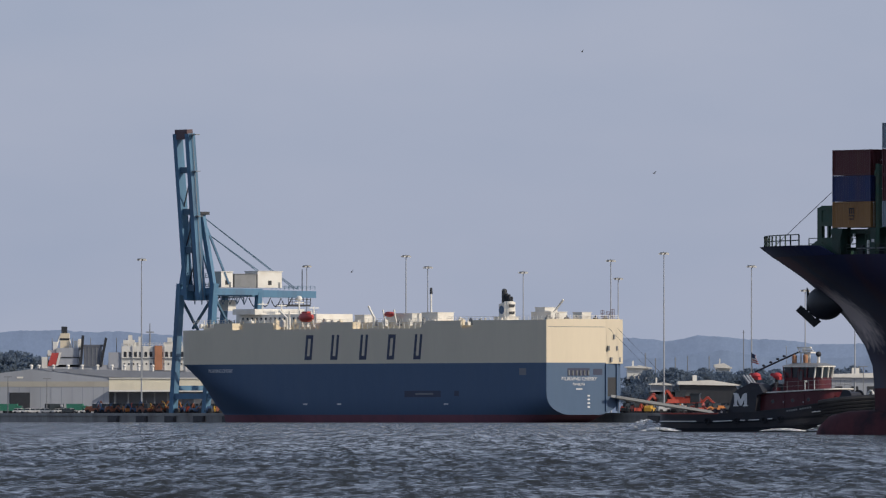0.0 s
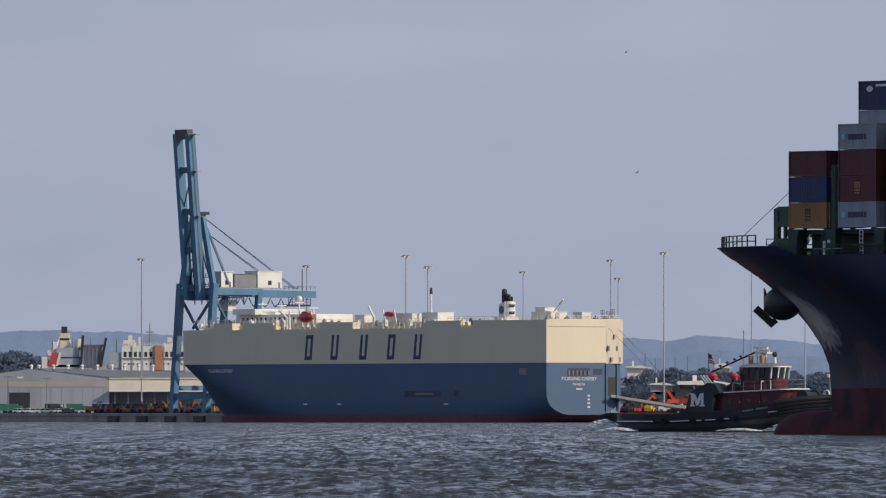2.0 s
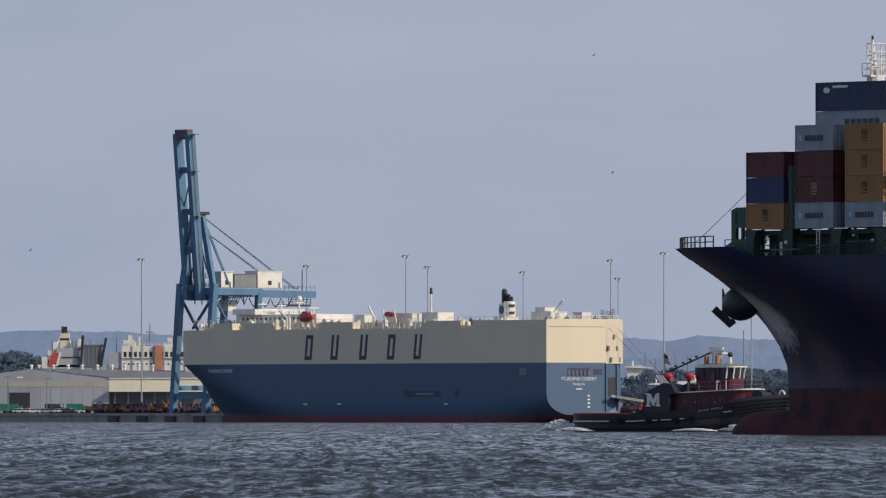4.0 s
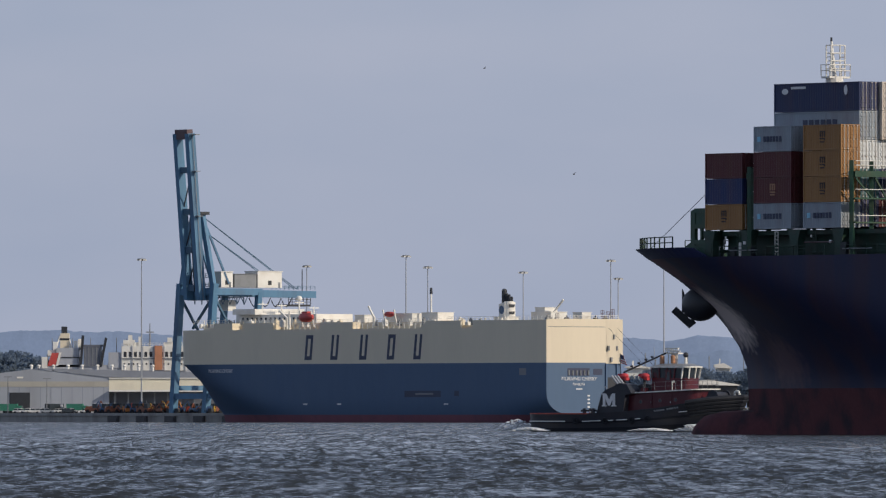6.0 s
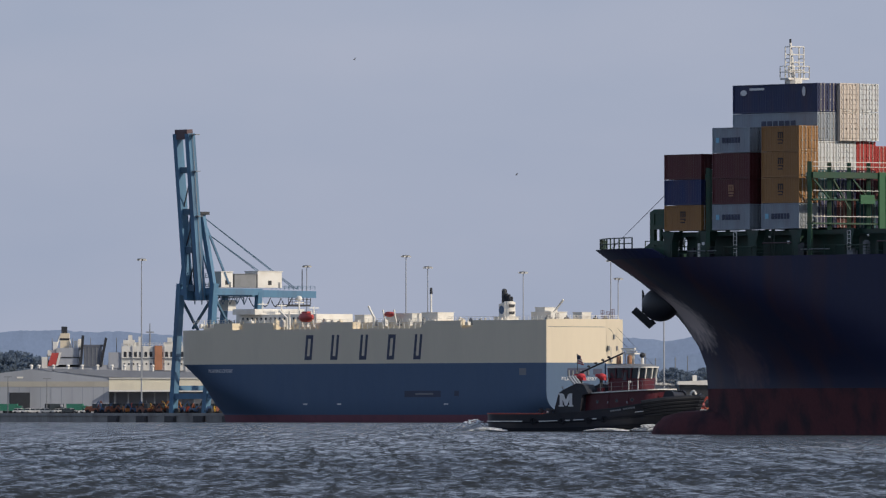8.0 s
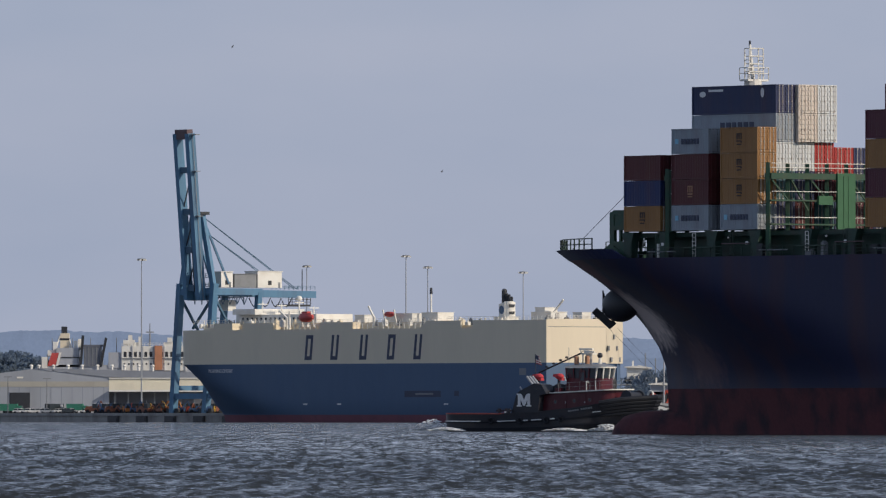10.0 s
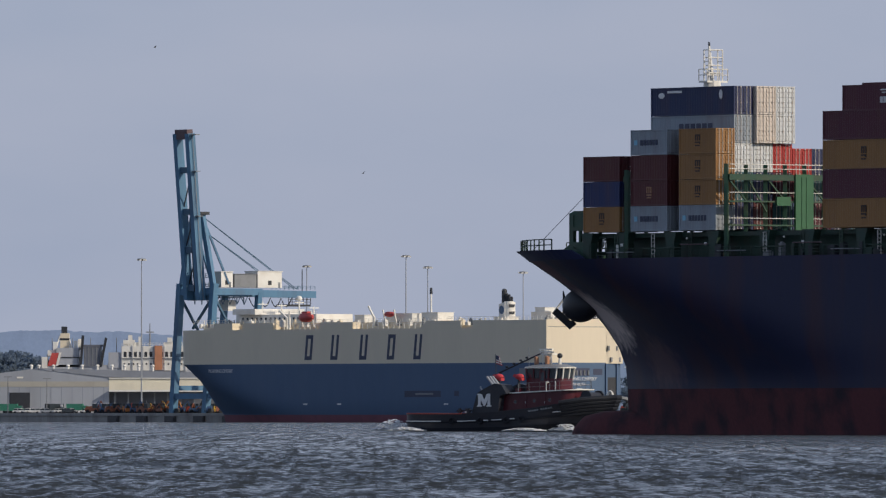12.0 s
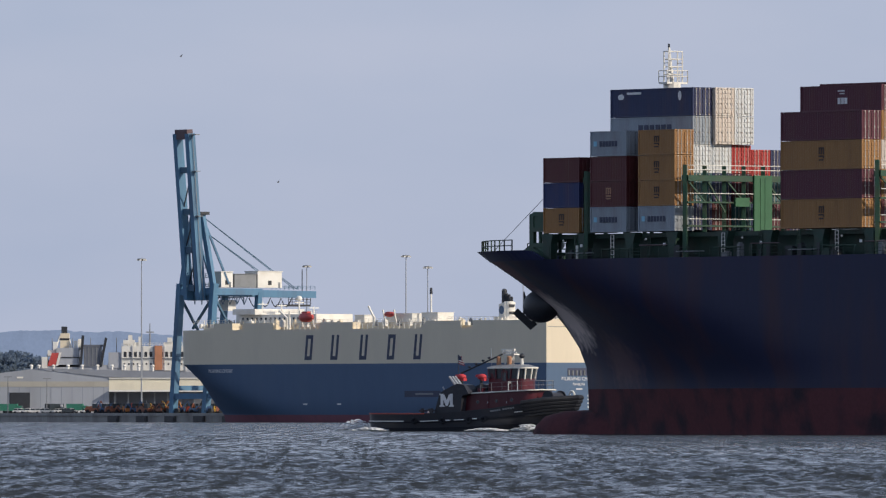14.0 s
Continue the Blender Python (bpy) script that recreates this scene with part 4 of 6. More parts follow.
shed(87.99, 109.41, 4620, 15.66, 13.98, "low dark shed with a pale roof", "dark")
shed(77.61, 85.63, 4640, 14.88, 14.04, "small shed with a pale roof", "shed")
shed(146.55, 182.87, 4700, 18.68, 16.97, "long grey shed with a pale roof")
shed(72.02, 80.85, 4860, 22.13, 21.25, "distant white building among trees", "white")
shed(106.92, 112.22, 4860, 23.01, 21.25, "distant white building among trees", "white")


# ---- trees along the shore: clumps of leaves on limbed trunks ----
def leafy(*args, **kw):
    """Leaves: a painted surface that also lets light through."""
    m = paint(*args, **kw)
    n, l = m.node_tree.nodes, m.node_tree.links
    b = n["Principled BSDF"]
    thin = n.new("ShaderNodeBsdfTranslucent")
    mix = n.new("ShaderNodeMixShader")
    mix.inputs["Fac"].default_value = 0.6
    l.new(b.inputs["Base Color"].links[0].from_socket, thin.inputs["Color"])
    l.new(b.outputs["BSDF"], mix.inputs[1])
    l.new(thin.outputs["BSDF"], mix.inputs[2])
    l.new(mix.outputs["Shader"], n["Material Output"].inputs["Surface"])
    return m


M["bark"] = paint("bark", (0.07, 0.055, 0.045), 0.9, size=1, grain=0.3)
# leaf green shifted to pale blue-grey: the haze is in the colour
M["leaf"] = leafy("haze_tinted_foliage", (0.195, 0.250, 0.315), 0.9, spec=0.0, stain=(0.175, 0.225, 0.285), size=4, amount=0.6, grain=0.15)


def tree_meshes(seed):
    r = random.Random(seed)
    trunk = rod(bmesh.new(), (0, 0, 0), (0.2, 0, 5), 0.4, 0.22, 6)
    for k in range(5):
        a = k * 1.3 + r.random()
        rod(trunk, (0.15, 0, 2.6 + k * 0.5), (2.4 * math.cos(a), 2.4 * math.sin(a), 5.5 + r.uniform(0, 2)), 0.18, 0.06, 5)
    crown = bmesh.new()
    for k in range(1100):
        a, e, d = r.uniform(0, 6.283), r.uniform(-0.5, 1.5), r.uniform(0.45, 1) ** 0.6
        w = 4.4 * (1 + 0.3 * math.sin(3 * a + seed) + 0.2 * math.sin(5 * e + a))
        c = Vector((w * d * math.cos(a) * math.cos(e), w * d * math.sin(a) * math.cos(e), 6.2 + 3.8 * d * math.sin(e)))
        size = r.uniform(0.16, 0.42)
        n = Vector((r.uniform(-1, 1), r.uniform(-1, 1), r.uniform(-0.2, 1))).normalized()
        u = n.orthogonal().normalized() * size
        v = n.cross(u)
        crown.faces.new([crown.verts.new(c + p) for p in (u, v * 0.8 + u * 0.2, -u, -v * 0.7)])
    me_t = mesh_of("trunk", trunk, M["bark"])
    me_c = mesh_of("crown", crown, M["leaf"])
    return me_t, me_c


tree_kinds = [tree_meshes(k) for k in range(4)]


def tree(x, y, z, size, k):
    s = thing("broadleaf_tree", pose(x, y, z, 0, 0, k * 67), "broadleaf tree, haze painted into its blue-grey leaves", "tree", "shore trees")
    s.scale = (size, size, size * (0.85 + 0.1 * (k % 4)))
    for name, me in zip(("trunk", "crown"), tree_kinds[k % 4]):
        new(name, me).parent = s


r = random.Random(21)
for k in range(120):
    u = 70.69 + r.random() * (178.04 - 70.69)
    tree(u, 4740 + r.random() * 150, QUAY, r.uniform(0.85, 1.5) * (1.15 if u > 86.40 else 1.0), k)
for k in range(26):
    tree(-182.78 + r.random() * (-158.38 - -182.78), 4860 + r.random() * 50, QUAY, r.uniform(1.5, 2.6), k)

# ---- far wooded ridges, distance haze put into their pale blue ----
def ridge(name, y, profile, colour, seed):
    """A long ridge with an uneven wooded crest, rising from the land."""
    m = paint(name + "_hazed_woods", colour, 0.9, stain=[c * 0.8 for c in colour], size=9, amount=0.5, grain=0.10, spec=0.0)
    f = curve_of(profile)
    bm = bmesh.new()
    prev = None
    x = profile[0][0]
    while x < profile[-1][0]:
        crest = f(x) + 1.3 * noise.noise((x * 0.06, seed, 0)) + 0.5 * noise.noise((x * 0.22, seed, 5)) + 0.35 * noise.noise((x * 0.7, seed, 9))
        cur = [bm.verts.new(p) for p in ((x, y - 14, 3), (x, y - 6, f(x) * 0.6), (x, y, crest), (x, y + 12, 3))]
        if prev:
            for i in range(3):
                bm.faces.new((prev[i], cur[i], cur[i + 1], prev[i + 1]))
        prev = cur
        x += 0.8
    solid(name, bm, m, "distant wooded ridge, haze painted on as pale blue", "hill", kind="structure", smooth=True)


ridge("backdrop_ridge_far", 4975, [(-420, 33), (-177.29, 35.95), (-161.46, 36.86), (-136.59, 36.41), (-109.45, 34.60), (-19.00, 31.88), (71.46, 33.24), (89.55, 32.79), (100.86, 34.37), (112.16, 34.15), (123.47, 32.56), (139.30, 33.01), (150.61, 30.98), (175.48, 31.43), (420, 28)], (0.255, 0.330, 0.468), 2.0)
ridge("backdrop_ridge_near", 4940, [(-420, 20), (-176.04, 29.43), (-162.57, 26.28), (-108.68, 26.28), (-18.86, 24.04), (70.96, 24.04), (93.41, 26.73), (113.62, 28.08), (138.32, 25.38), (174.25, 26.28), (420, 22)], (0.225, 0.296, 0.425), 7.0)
for x, top in ((79.74, 27.20), (91.54, 25.64), (96.44, 26.08), (104.90, 26.08), (118.49, 36.11), (83.75, 25.19)):
    s = thing("utility_pole", pose(x, 4900, QUAY), "thin dark utility pole among distant trees", "pole", "utility poles")
    part("post", rod(bmesh.new(), (0, 0, 0), (0, 0, top - QUAY), 0.25, 0.18, 6), M["grey"], s)
    part("crossarm", box(bmesh.new(), -0.5, 0.5, -0.1, 0.1, top - QUAY - 1.0, top - QUAY - 0.85), M["grey"], s)


# ---- container ship under way ----
HEAD = 53.0
HC, HS = math.cos(radians(HEAD)), math.sin(radians(HEAD))
EDGE = 15.2       # outer edge of the deck cargo from the centreline
DECK = 18.0       # main deck over the water


def ship_pose(x, y):
    """From the place of the foremost cargo corner to the pose of the ship."""
    return pose(x + EDGE * HS, y + EDGE * HC, 0, 0, 0, 180 - HEAD)


SHIP_ROWS = [(t, ship_pose(x, 1242 + 38 * t / 14)) for t, x in (
    (0.0, 38.90), (1.0, 36.78), (2.0, 34.68), (3.0, 32.59), (5.5, 27.53), (6.5, 25.52), (7.5, 23.50),
    (8.0, 22.49), (10.5, 17.44), (11.5, 15.39), (12.5, 13.37), (13.5, 11.33), (14.0, 10.32))]

near_stem = curve_of([(-3, 12), (0, 12), (4, 12), (7, 12.4), (9, 13.6), (11.5, 16.2), (13, 18.5), (15.2, 22.2), (17.5, 26.6), (18.8, 28.8), (20, 30)])
near_entry = curve_of([(-3, 62), (0, 62), (6, 58), (10, 50), (14, 41), (17, 35), (19, 32)])
near_power = curve_of([(-3, 1.25), (0, 1.25), (6, 1.35), (10, 1.55), (14, 1.85), (17, 2.1), (19, 2.3)])


def near_half(x, z):
    s = near_stem(z) - x
    return 16.1 * (1 - max(0, 1 - s / near_entry(z)) ** near_power(z))


NEAR_FR = [0, 0.3, 0.5, 0.62, 0.7, 0.75, 0.79, 0.82, 0.85, 0.875, 0.9, 0.915, 0.93, 0.945, 0.96, 0.97, 0.98, 0.987, 0.993, 0.997, 1.0]
cargo = []        # (object, place on the ship)


def worn_gleam_navy():
    """Navy hull paint, a pale gleam painted in below the anchor, with rust drips."""
    m = paint("navy_worn_gleam_paint", (0.015, 0.019, 0.058), 0.45, stain=(0.058, 0.024, 0.032), size=5, amount=0.7, grain=0.12, streak=True, spec=0.2)
    n, l = m.node_tree.nodes, m.node_tree.links
    b = n["Principled BSDF"]
    before = b.inputs["Base Color"].links[0].from_socket
    co = n.new("ShaderNodeTexCoord")
    out = before
    # the first, pale patch puts light thrown up by the water into the colour
    for c, r, colour, top in (((10.6, 3.4, 12.3), 3.3, (0.86, 0.72, 0.67), 0.95), ((14.0, 9.0, 17.0), 3.0, (0.25, 0.07, 0.06), 0.6), ((-1.0, 5.4, 7.4), 2.8, (0.16, 0.09, 0.10), 0.6)):
        sub = n.new("ShaderNodeVectorMath")
        sub.operation = "SUBTRACT"
        sub.inputs[1].default_value = c
        mul = n.new("ShaderNodeVectorMath")
        mul.operation = "MULTIPLY"
        mul.inputs[1].default_value = (0.5, 0.5, 0.9)
        length = n.new("ShaderNodeVectorMath")
        length.operation = "LENGTH"
        noi = n.new("ShaderNodeTexNoise")
        noi.inputs["Scale"].default_value, noi.inputs["Detail"].default_value = 0.9, 6
        add = n.new("ShaderNodeMath")
        add.operation = "MULTIPLY_ADD"
        add.inputs[1].default_value = 3.6
        rng_ = n.new("ShaderNodeMapRange")
        rng_.inputs["From Min"].default_value, rng_.inputs["From Max"].default_value = r + 2.2, r + 0.2
        rng_.inputs["To Min"].default_value, rng_.inputs["To Max"].default_value = 0, top
        mix = n.new("ShaderNodeMix")
        mix.data_type = "RGBA"
        mix.inputs["B"].default_value = (*colour, 1)
        l.new(co.outputs["Object"], sub.inputs[0])
        l.new(sub.outputs["Vector"], mul.inputs[0])
        l.new(mul.outputs["Vector"], length.inputs[0])
        l.new(co.outputs["Object"], noi.inputs["Vector"])
        l.new(noi.outputs["Fac"], add.inputs[0])
        l.new(length.outputs["Value"], add.inputs[2])
        l.new(add.outputs["Value"], rng_.inputs["Value"])
        l.new(rng_.outputs["Result"], mix.inputs["Factor"])
        l.new(out, mix.inputs["A"])
        out = mix.outputs["Result"]
    l.new(out, b.inputs["Base Color"])
    return m


def anchor_mesh():
    """Stockless anchor hanging flukes up beside its bolster; across and deep are level axes of the ship."""
    across, deep = Vector((-0.602, -0.799, 0)), Vector((0.799, -0.602, 0))

    def at(p, q, d=0.0):
        return across * p + deep * d + Vector((0, 0, q))
    bm = bmesh.new()
    girder(bm, at(-1.0, 0.85), at(0.85, -0.85), 1.5, 0.75)
    girder(bm, at(0.55, -0.35), at(0.95, -0.85), 1.2, 0.9)
    girder(bm, at(0.1, 0.1), at(1.5, 1.4), 0.5, 0.5)
    for d in (-0.55, 0.55):
        rod(bm, at(0.25, 0.5, d), at(-0.1, 2.9, d), 0.42, 0.05, 6)
    return bm


def container_ship():
    ship = thing("container_ship", SHIP_ROWS[0][1], "large container ship with navy hull and red boot topping under way", "ship")
    part("boot_topping", hull_skin([-2.5, -1, 0, 1.5, 3, 4.7], NEAR_FR, lambda z: -230, near_stem, near_half), M["antifoul"], ship, "dull red antifouling below the navy paint", True)
    part("navy_hull", hull_skin([4.7, 5.7, 7, 8, 9, 10, 11, 12, 13, 14, 15, 16, 17, DECK], NEAR_FR, lambda z: -230, near_stem, near_half), worn_gleam_navy(), ship, "navy hull plating, a pale gleam painted near the anchor", True)
    # bulbous bow
    bm = bmesh.new()
    rings = []
    for x, r, zc in ((2, 2.6, -0.9), (8, 2.6, -0.8), (12, 2.5, -0.6), (16, 2.3, -0.45), (18.6, 1.95, -0.4), (20.0, 1.35, -0.4), (20.8, 0.3, -0.4)):
        rings.append([bm.verts.new((x, r * 0.95 * math.cos(k * math.pi / 8), zc + r * 1.25 * math.sin(k * math.pi / 8))) for k in range(16)])
    for p, q in zip(rings, rings[1:]):
        for k in range(16):
            bm.faces.new((p[k], p[(k + 1) % 16], q[(k + 1) % 16], q[k]))
    bm.faces.new(rings[-1])
    part("bulbous_bow", bm, M["antifoul"], ship, "rounded red bulb at the waterline", True)
    # forecastle bulwark, thick plate on both sides
    bm = bmesh.new()
    for sign in (1, -1):
        prev = None
        for i in range(25):
            x = -1.0 + (near_stem(DECK) + 0.9 + 1.0) * (i / 24) ** 0.8
            top = DECK + min(1.0, max(0.05, (x + 1.0) * 0.4))
            z0, y0 = DECK - 0.05, near_half(min(x, near_stem(DECK) - 0.01), DECK)
            y1 = near_half(min(x, near_stem(top) - 0.01), top)
            cur = [bm.verts.new(p) for p in ((x, sign * y0, z0), (x, sign * y1, top), (x, sign * max(y1 - 0.3, 0), top), (x, sign * max(y0 - 0.3, 0), z0))]
            if prev:
                for k in range(4):
                    bm.faces.new((prev[k], prev[(k + 1) % 4], cur[(k + 1) % 4], cur[k]))
            prev = cur
        bm.faces.new(prev)
    part("bulwark", bm, M["navy"], ship)
    bm = bmesh.new()
    line = [(x, near_half(x, DECK + 0.9) - 0.5, DECK + 0.95) for x in (26, 23, 20, 17, 14, 11, 8, 6)]
    part("bow_railing", rail(bm, line, 1.15, 1.9, 0.075, 2), M["dark_green"], ship)
    part("bow_railing", rail(bmesh.new(), [(x, -y, z) for x, y, z in line], 1.15, 1.3, 0.055, 2), M["dark_green"], ship)
    # breakwater with side frame ahead of the cargo
    bm = bmesh.new()
    for y in (14.2, -14.2):
        prism(bm, [(0.8, DECK), (6.5, DECK), (3.4, DECK + 1.5), (3.4, 22.7), (2.7, 22.9), (2.7, DECK + 1.2), (0.8, DECK + 0.6)], "y", y - 0.2, y + 0.2)
        for z in (19.3, 20.9, 22.5):
            box(bm, 0.8, 2.7, y - 0.25, y + 0.25, z, z + 0.45)
        box(bm, 0.8, 2.8, y - 0.12, y + 0.12, 21.3, 22.5)
        box(bm, 0.8, 2.8, y - 0.12, y + 0.12, DECK, 19.3)
        box(bm, 1.6, 1.9, y - 0.14, y + 0.14, 19.3, 21.3)
        box(bm, 0.6, 1.0, y - 0.2, y + 0.2, DECK, 22.9)
    for z in (18.6, 20.0, 21.4, 22.6):
        box(bm, 1.0, 1.5, -14.0, 14.0, z - 0.14, z + 0.14)
    for y in np.arange(-12, 12.1, 3):
        girder(bm, (1.3, y, DECK), (1.3, y, 22.6), 0.35)
    part("breakwater", bm, M["green"], ship, "tall green steel frame on the forecastle")
    for y, z in ((12.2, 21.2), (10.8, 19.6), (12.6, 18.9)):
        part("mooring_winch", ball(bmesh.new(), (3.0, y, z), 0.5, 0.6, 0.5, 10), M["white"], ship, "small white deck fitting")
    part("stay_post", rod(bmesh.new(), (0.8, 14.3, 22.8), (0.8, 14.3, 24.6), 0.1, n=6), M["green"], ship)
    part("forestay", rod(bmesh.new(), (28.5, 0.4, DECK + 0.9), (0.8, 14.3, 24.5), 0.03, n=4), M["dark"], ship)
    # foremast
    mast = part("foremast", rod(rod(bmesh.new(), (1.6, -2.9, DECK), (1.6, -2.9, 36.6), 1.1, 0.9, 10), (1.6, -2.9, 36.6), (1.6, -2.5, 40.2), 0.22, 0.12, 8), M["white"], ship, "cream white lattice-topped foremast")
    bm = box(bmesh.new(), 0.9, 2.3, -4.4, -1.7, 36.4, 36.6)
    rail(bm, [(0.9, -4.4, 36.6), (0.9, -1.7, 36.6), (2.3, -1.7, 36.6), (2.3, -4.4, 36.6), (0.9, -4.4, 36.6)], 1.2, 1.4, 0.05, 2)
    part("mast_platform", bm, M["white"], mast, "railed platform on the mast")
    bm = bmesh.new()
    for x in (1.2, 2.0):
        for y in (-2.15, -3.95):
            rod(bm, (x, y, 36.6), (x, y, 39.8), 0.08, n=5)
        for z in (37.4, 38.2, 39.0, 39.8):
            rod(bm, (x, -2.15, z), (x, -3.95, z), 0.06, n=5)
    for y in (-2.15, -3.95):
        for z in (37.4, 38.6, 39.8):
            rod(bm, (1.2, y, z), (2.0, y, z), 0.05, n=5)
    part("mast_lattice", bm, M["white"], mast, "white lattice frame of thin bars")
    part("mast_lamp", rod(bmesh.new(), (1.6, -2.5, 40.2), (1.6, -2.5, 40.6), 0.11, n=8), M["dark"], mast)
    # anchor in its rounded bolster
    bolster = part("anchor_bolster", ball(bmesh.new(), (16.9, 2.5, 13.4), 2.5, 1.5, 1.75, 30), M["black"], ship, "dark rounded anchor bolster", True)
    an = part("anchor", anchor_mesh(), M["dark"], bolster, "heavy black stockless anchor")
    an.matrix_basis = pose(19.35, 2.8, 12.05)
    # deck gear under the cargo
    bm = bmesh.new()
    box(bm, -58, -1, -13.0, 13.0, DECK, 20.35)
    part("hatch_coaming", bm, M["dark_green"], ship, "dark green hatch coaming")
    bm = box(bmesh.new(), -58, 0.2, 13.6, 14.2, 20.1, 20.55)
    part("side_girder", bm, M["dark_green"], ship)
    for a in (-0.5, -6.47, -14.30, -21.32, -29.65, -36.81, -45.16, -53.25):
        bm = bmesh.new()
        prism(bm, [(a - 1.0, 20.62), (a + 1.0, 20.62), (a + 0.65, 19.6), (a + 0.65, DECK), (a - 0.65, DECK), (a - 0.65, 19.6)], "y", 14.2, 15.1)
        box(bm, a - 0.45, a + 0.45, 15.1, 15.14, DECK + 0.3, 19.4)
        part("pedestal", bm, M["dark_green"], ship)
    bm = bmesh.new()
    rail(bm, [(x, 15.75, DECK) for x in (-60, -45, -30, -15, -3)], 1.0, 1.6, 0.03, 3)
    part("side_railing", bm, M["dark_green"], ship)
    rng = random.Random(5)
    for i in range(16):
        a, w, hgt = rng.uniform(-57, -2), rng.uniform(0.3, 1.2), rng.uniform(0.4, 1.3)
        part("deck_fitting", box(box(bmesh.new(), a, a + w, 14.6, 15.2, DECK, DECK + hgt), a + 0.1, a + w - 0.1, 14.7, 15.1, DECK + hgt, DECK + hgt + 0.15), M[rng.choice(["grey", "dark", "dark_green", "dark_green", "dark"])], ship)
    for i in range(9):
        a = -4.0 - i * 6.1
        part("deck_pipe", rod(bmesh.new(), (a, 15.3, 18.6 + (i % 3) * 0.35), (a - 4.6, 15.3, 18.6 + (i % 3) * 0.35), 0.06, n=6), M[("grey", "green", "rusty")[i % 3]], ship)
        part("deck_ladder", rail(bmesh.new(), [(a - 1.2, 15.15, DECK), (a - 1.7, 15.15, DECK)], 2.4, 0.5, 0.04, 6), M[("green", "white", "dark_green")[i % 3]], ship)
    for a in (-3.4, -17.2, -33.0, -49.0):
        part("deck_lamp", ball(bmesh.new(), (a, 15.2, 19.9), 0.12, 0.12, 0.12, 8), M["white"], ship, "small white deck lamp")
        part("draught_plate", box(bmesh.new(), a - 3.2, a - 2.8, 15.15, 15.2, 19.2, 19.5), M["mark_white"], ship)
    for y in (14.4, 15.1):
        part("bollard", rod(bmesh.new(), (-5.61, y, DECK), (-5.61, y, 19.4), 0.16, n=8), M["white"], ship)
    for x in (5, 8, 11):
        for y in (4, 8, 11):
            part("bitt", rod(bmesh.new(), (x, y, DECK), (x, y, DECK + 0.8), 0.35, n=8), M["green"], ship)
    for a, y0, y1, panel in ((-23.4, -14.8, 15.0, True), (-7.0, -14.8, 15.0, False), (-54.4, -14.8, 15.0, True)):
        lashing_bridge(ship, a, y0, y1, panel)
    return ship


def lashing_bridge(ship, a, y0, y1, panel):
    """Green steel gantry across the deck, with columns, walkways, rails and a stair panel."""
    top = 27.4 if panel else 27.0
    bridge = part("lashing_bridge", box(bmesh.new(), a - 0.55, a + 0.55, y0, y1, 25.75, 26.35), M["green"], ship, "green steel lashing bridge with white rails")
    y = y1
    k = 0
    while y > y0:
        bm = girder(bmesh.new(), (a, y, DECK), (a, y, top if k % 2 == 0 or panel else 25.6), 0.32 if k else 0.8, 0.4)
        part("column", bm, M["green"], bridge)
        if panel and k != 3:
            part("brace", girder(bmesh.new(), (a - 0.3, y - 0.2, 25.7), (a - 0.3, y - 2.4, 22.6 if k % 2 else 23.6), 0.16), M["green"], bridge)
        y -= 2.53
        k += 1
    for z in (21.2, 23.6):
        part("walkway", box(bmesh.new(), a - 0.5, a + 0.5, y0, y1, z - 0.08, z + 0.08), M["green"], bridge)
    for z in (21.9, 24.5, 26.9, 27.35):
        part("handrail", rod(bmesh.new(), (a - 0.6, y0, z), (a - 0.6, y1, z), 0.04, n=5), M["white"], bridge)
    if panel:
        for yy in (6.4, -8.0):
            bm = box(bmesh.new(), a - 0.75, a - 0.5, yy - 2.1, yy + 0.2, 20.6, 26.4)
            for q in (0.55, 1.15):
                box(bm, a - 0.8, a - 0.75, yy - q - 0.06, yy - q, 20.8, 26.1)
            part("stair_panel", bm, M["green_lit"], bridge, "green upright panel painted as sunlit")
        part("box_panel", box(bmesh.new(), a - 0.7, a - 0.45, 7.2, 9.0, 23.2, 24.1), M["green_lit"], bridge)
    else:
        part("cell_guide", girder(bmesh.new(), (a, y1 - 0.3, 20.6), (a, y1 - 0.3, 26.9), 1.0, 0.7), M["green"], bridge)


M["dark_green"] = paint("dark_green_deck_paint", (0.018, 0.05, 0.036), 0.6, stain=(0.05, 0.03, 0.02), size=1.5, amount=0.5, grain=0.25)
# lit copy of the deck green, sunlight put into the panel colour
M["green_lit"] = paint("sunlit_green_paint", (0.030, 0.120, 0.052), 0.5, size=1.5, grain=0.1)
BOX_COLOURS = {
    "red": (0.095, 0.016, 0.020), "blue": (0.018, 0.032, 0.12), "ochre": (0.33, 0.165, 0.052), "grey": (0.29, 0.33, 0.37), "navy": (0.022, 0.035, 0.10),
    "cream": (0.66, 0.58, 0.50), "white": (0.64, 0.66, 0.66), "scarlet": (0.42, 0.035, 0.03), "maroon": (0.095, 0.015, 0.032), "teal": (0.05, 0.14, 0.16)}
for key, colour in BOX_COLOURS.items():
    M["box_" + key] = paint("container_%s_paint" % key, colour, 0.5, stain=(0.14, 0.06, 0.03), size=1.3, amount=0.22, grain=0.10, streak=True)
M["seal"] = paint("door_seal_rubber", (0.03, 0.028, 0.026), 0.7, size=1, grain=0.2)
M["rod_steel"] = paint("galvanised_lock_rod", (0.56, 0.54, 0.50), 0.45, stain=(0.30, 0.16, 0.09), size=0.6, amount=0.6, grain=0.15)
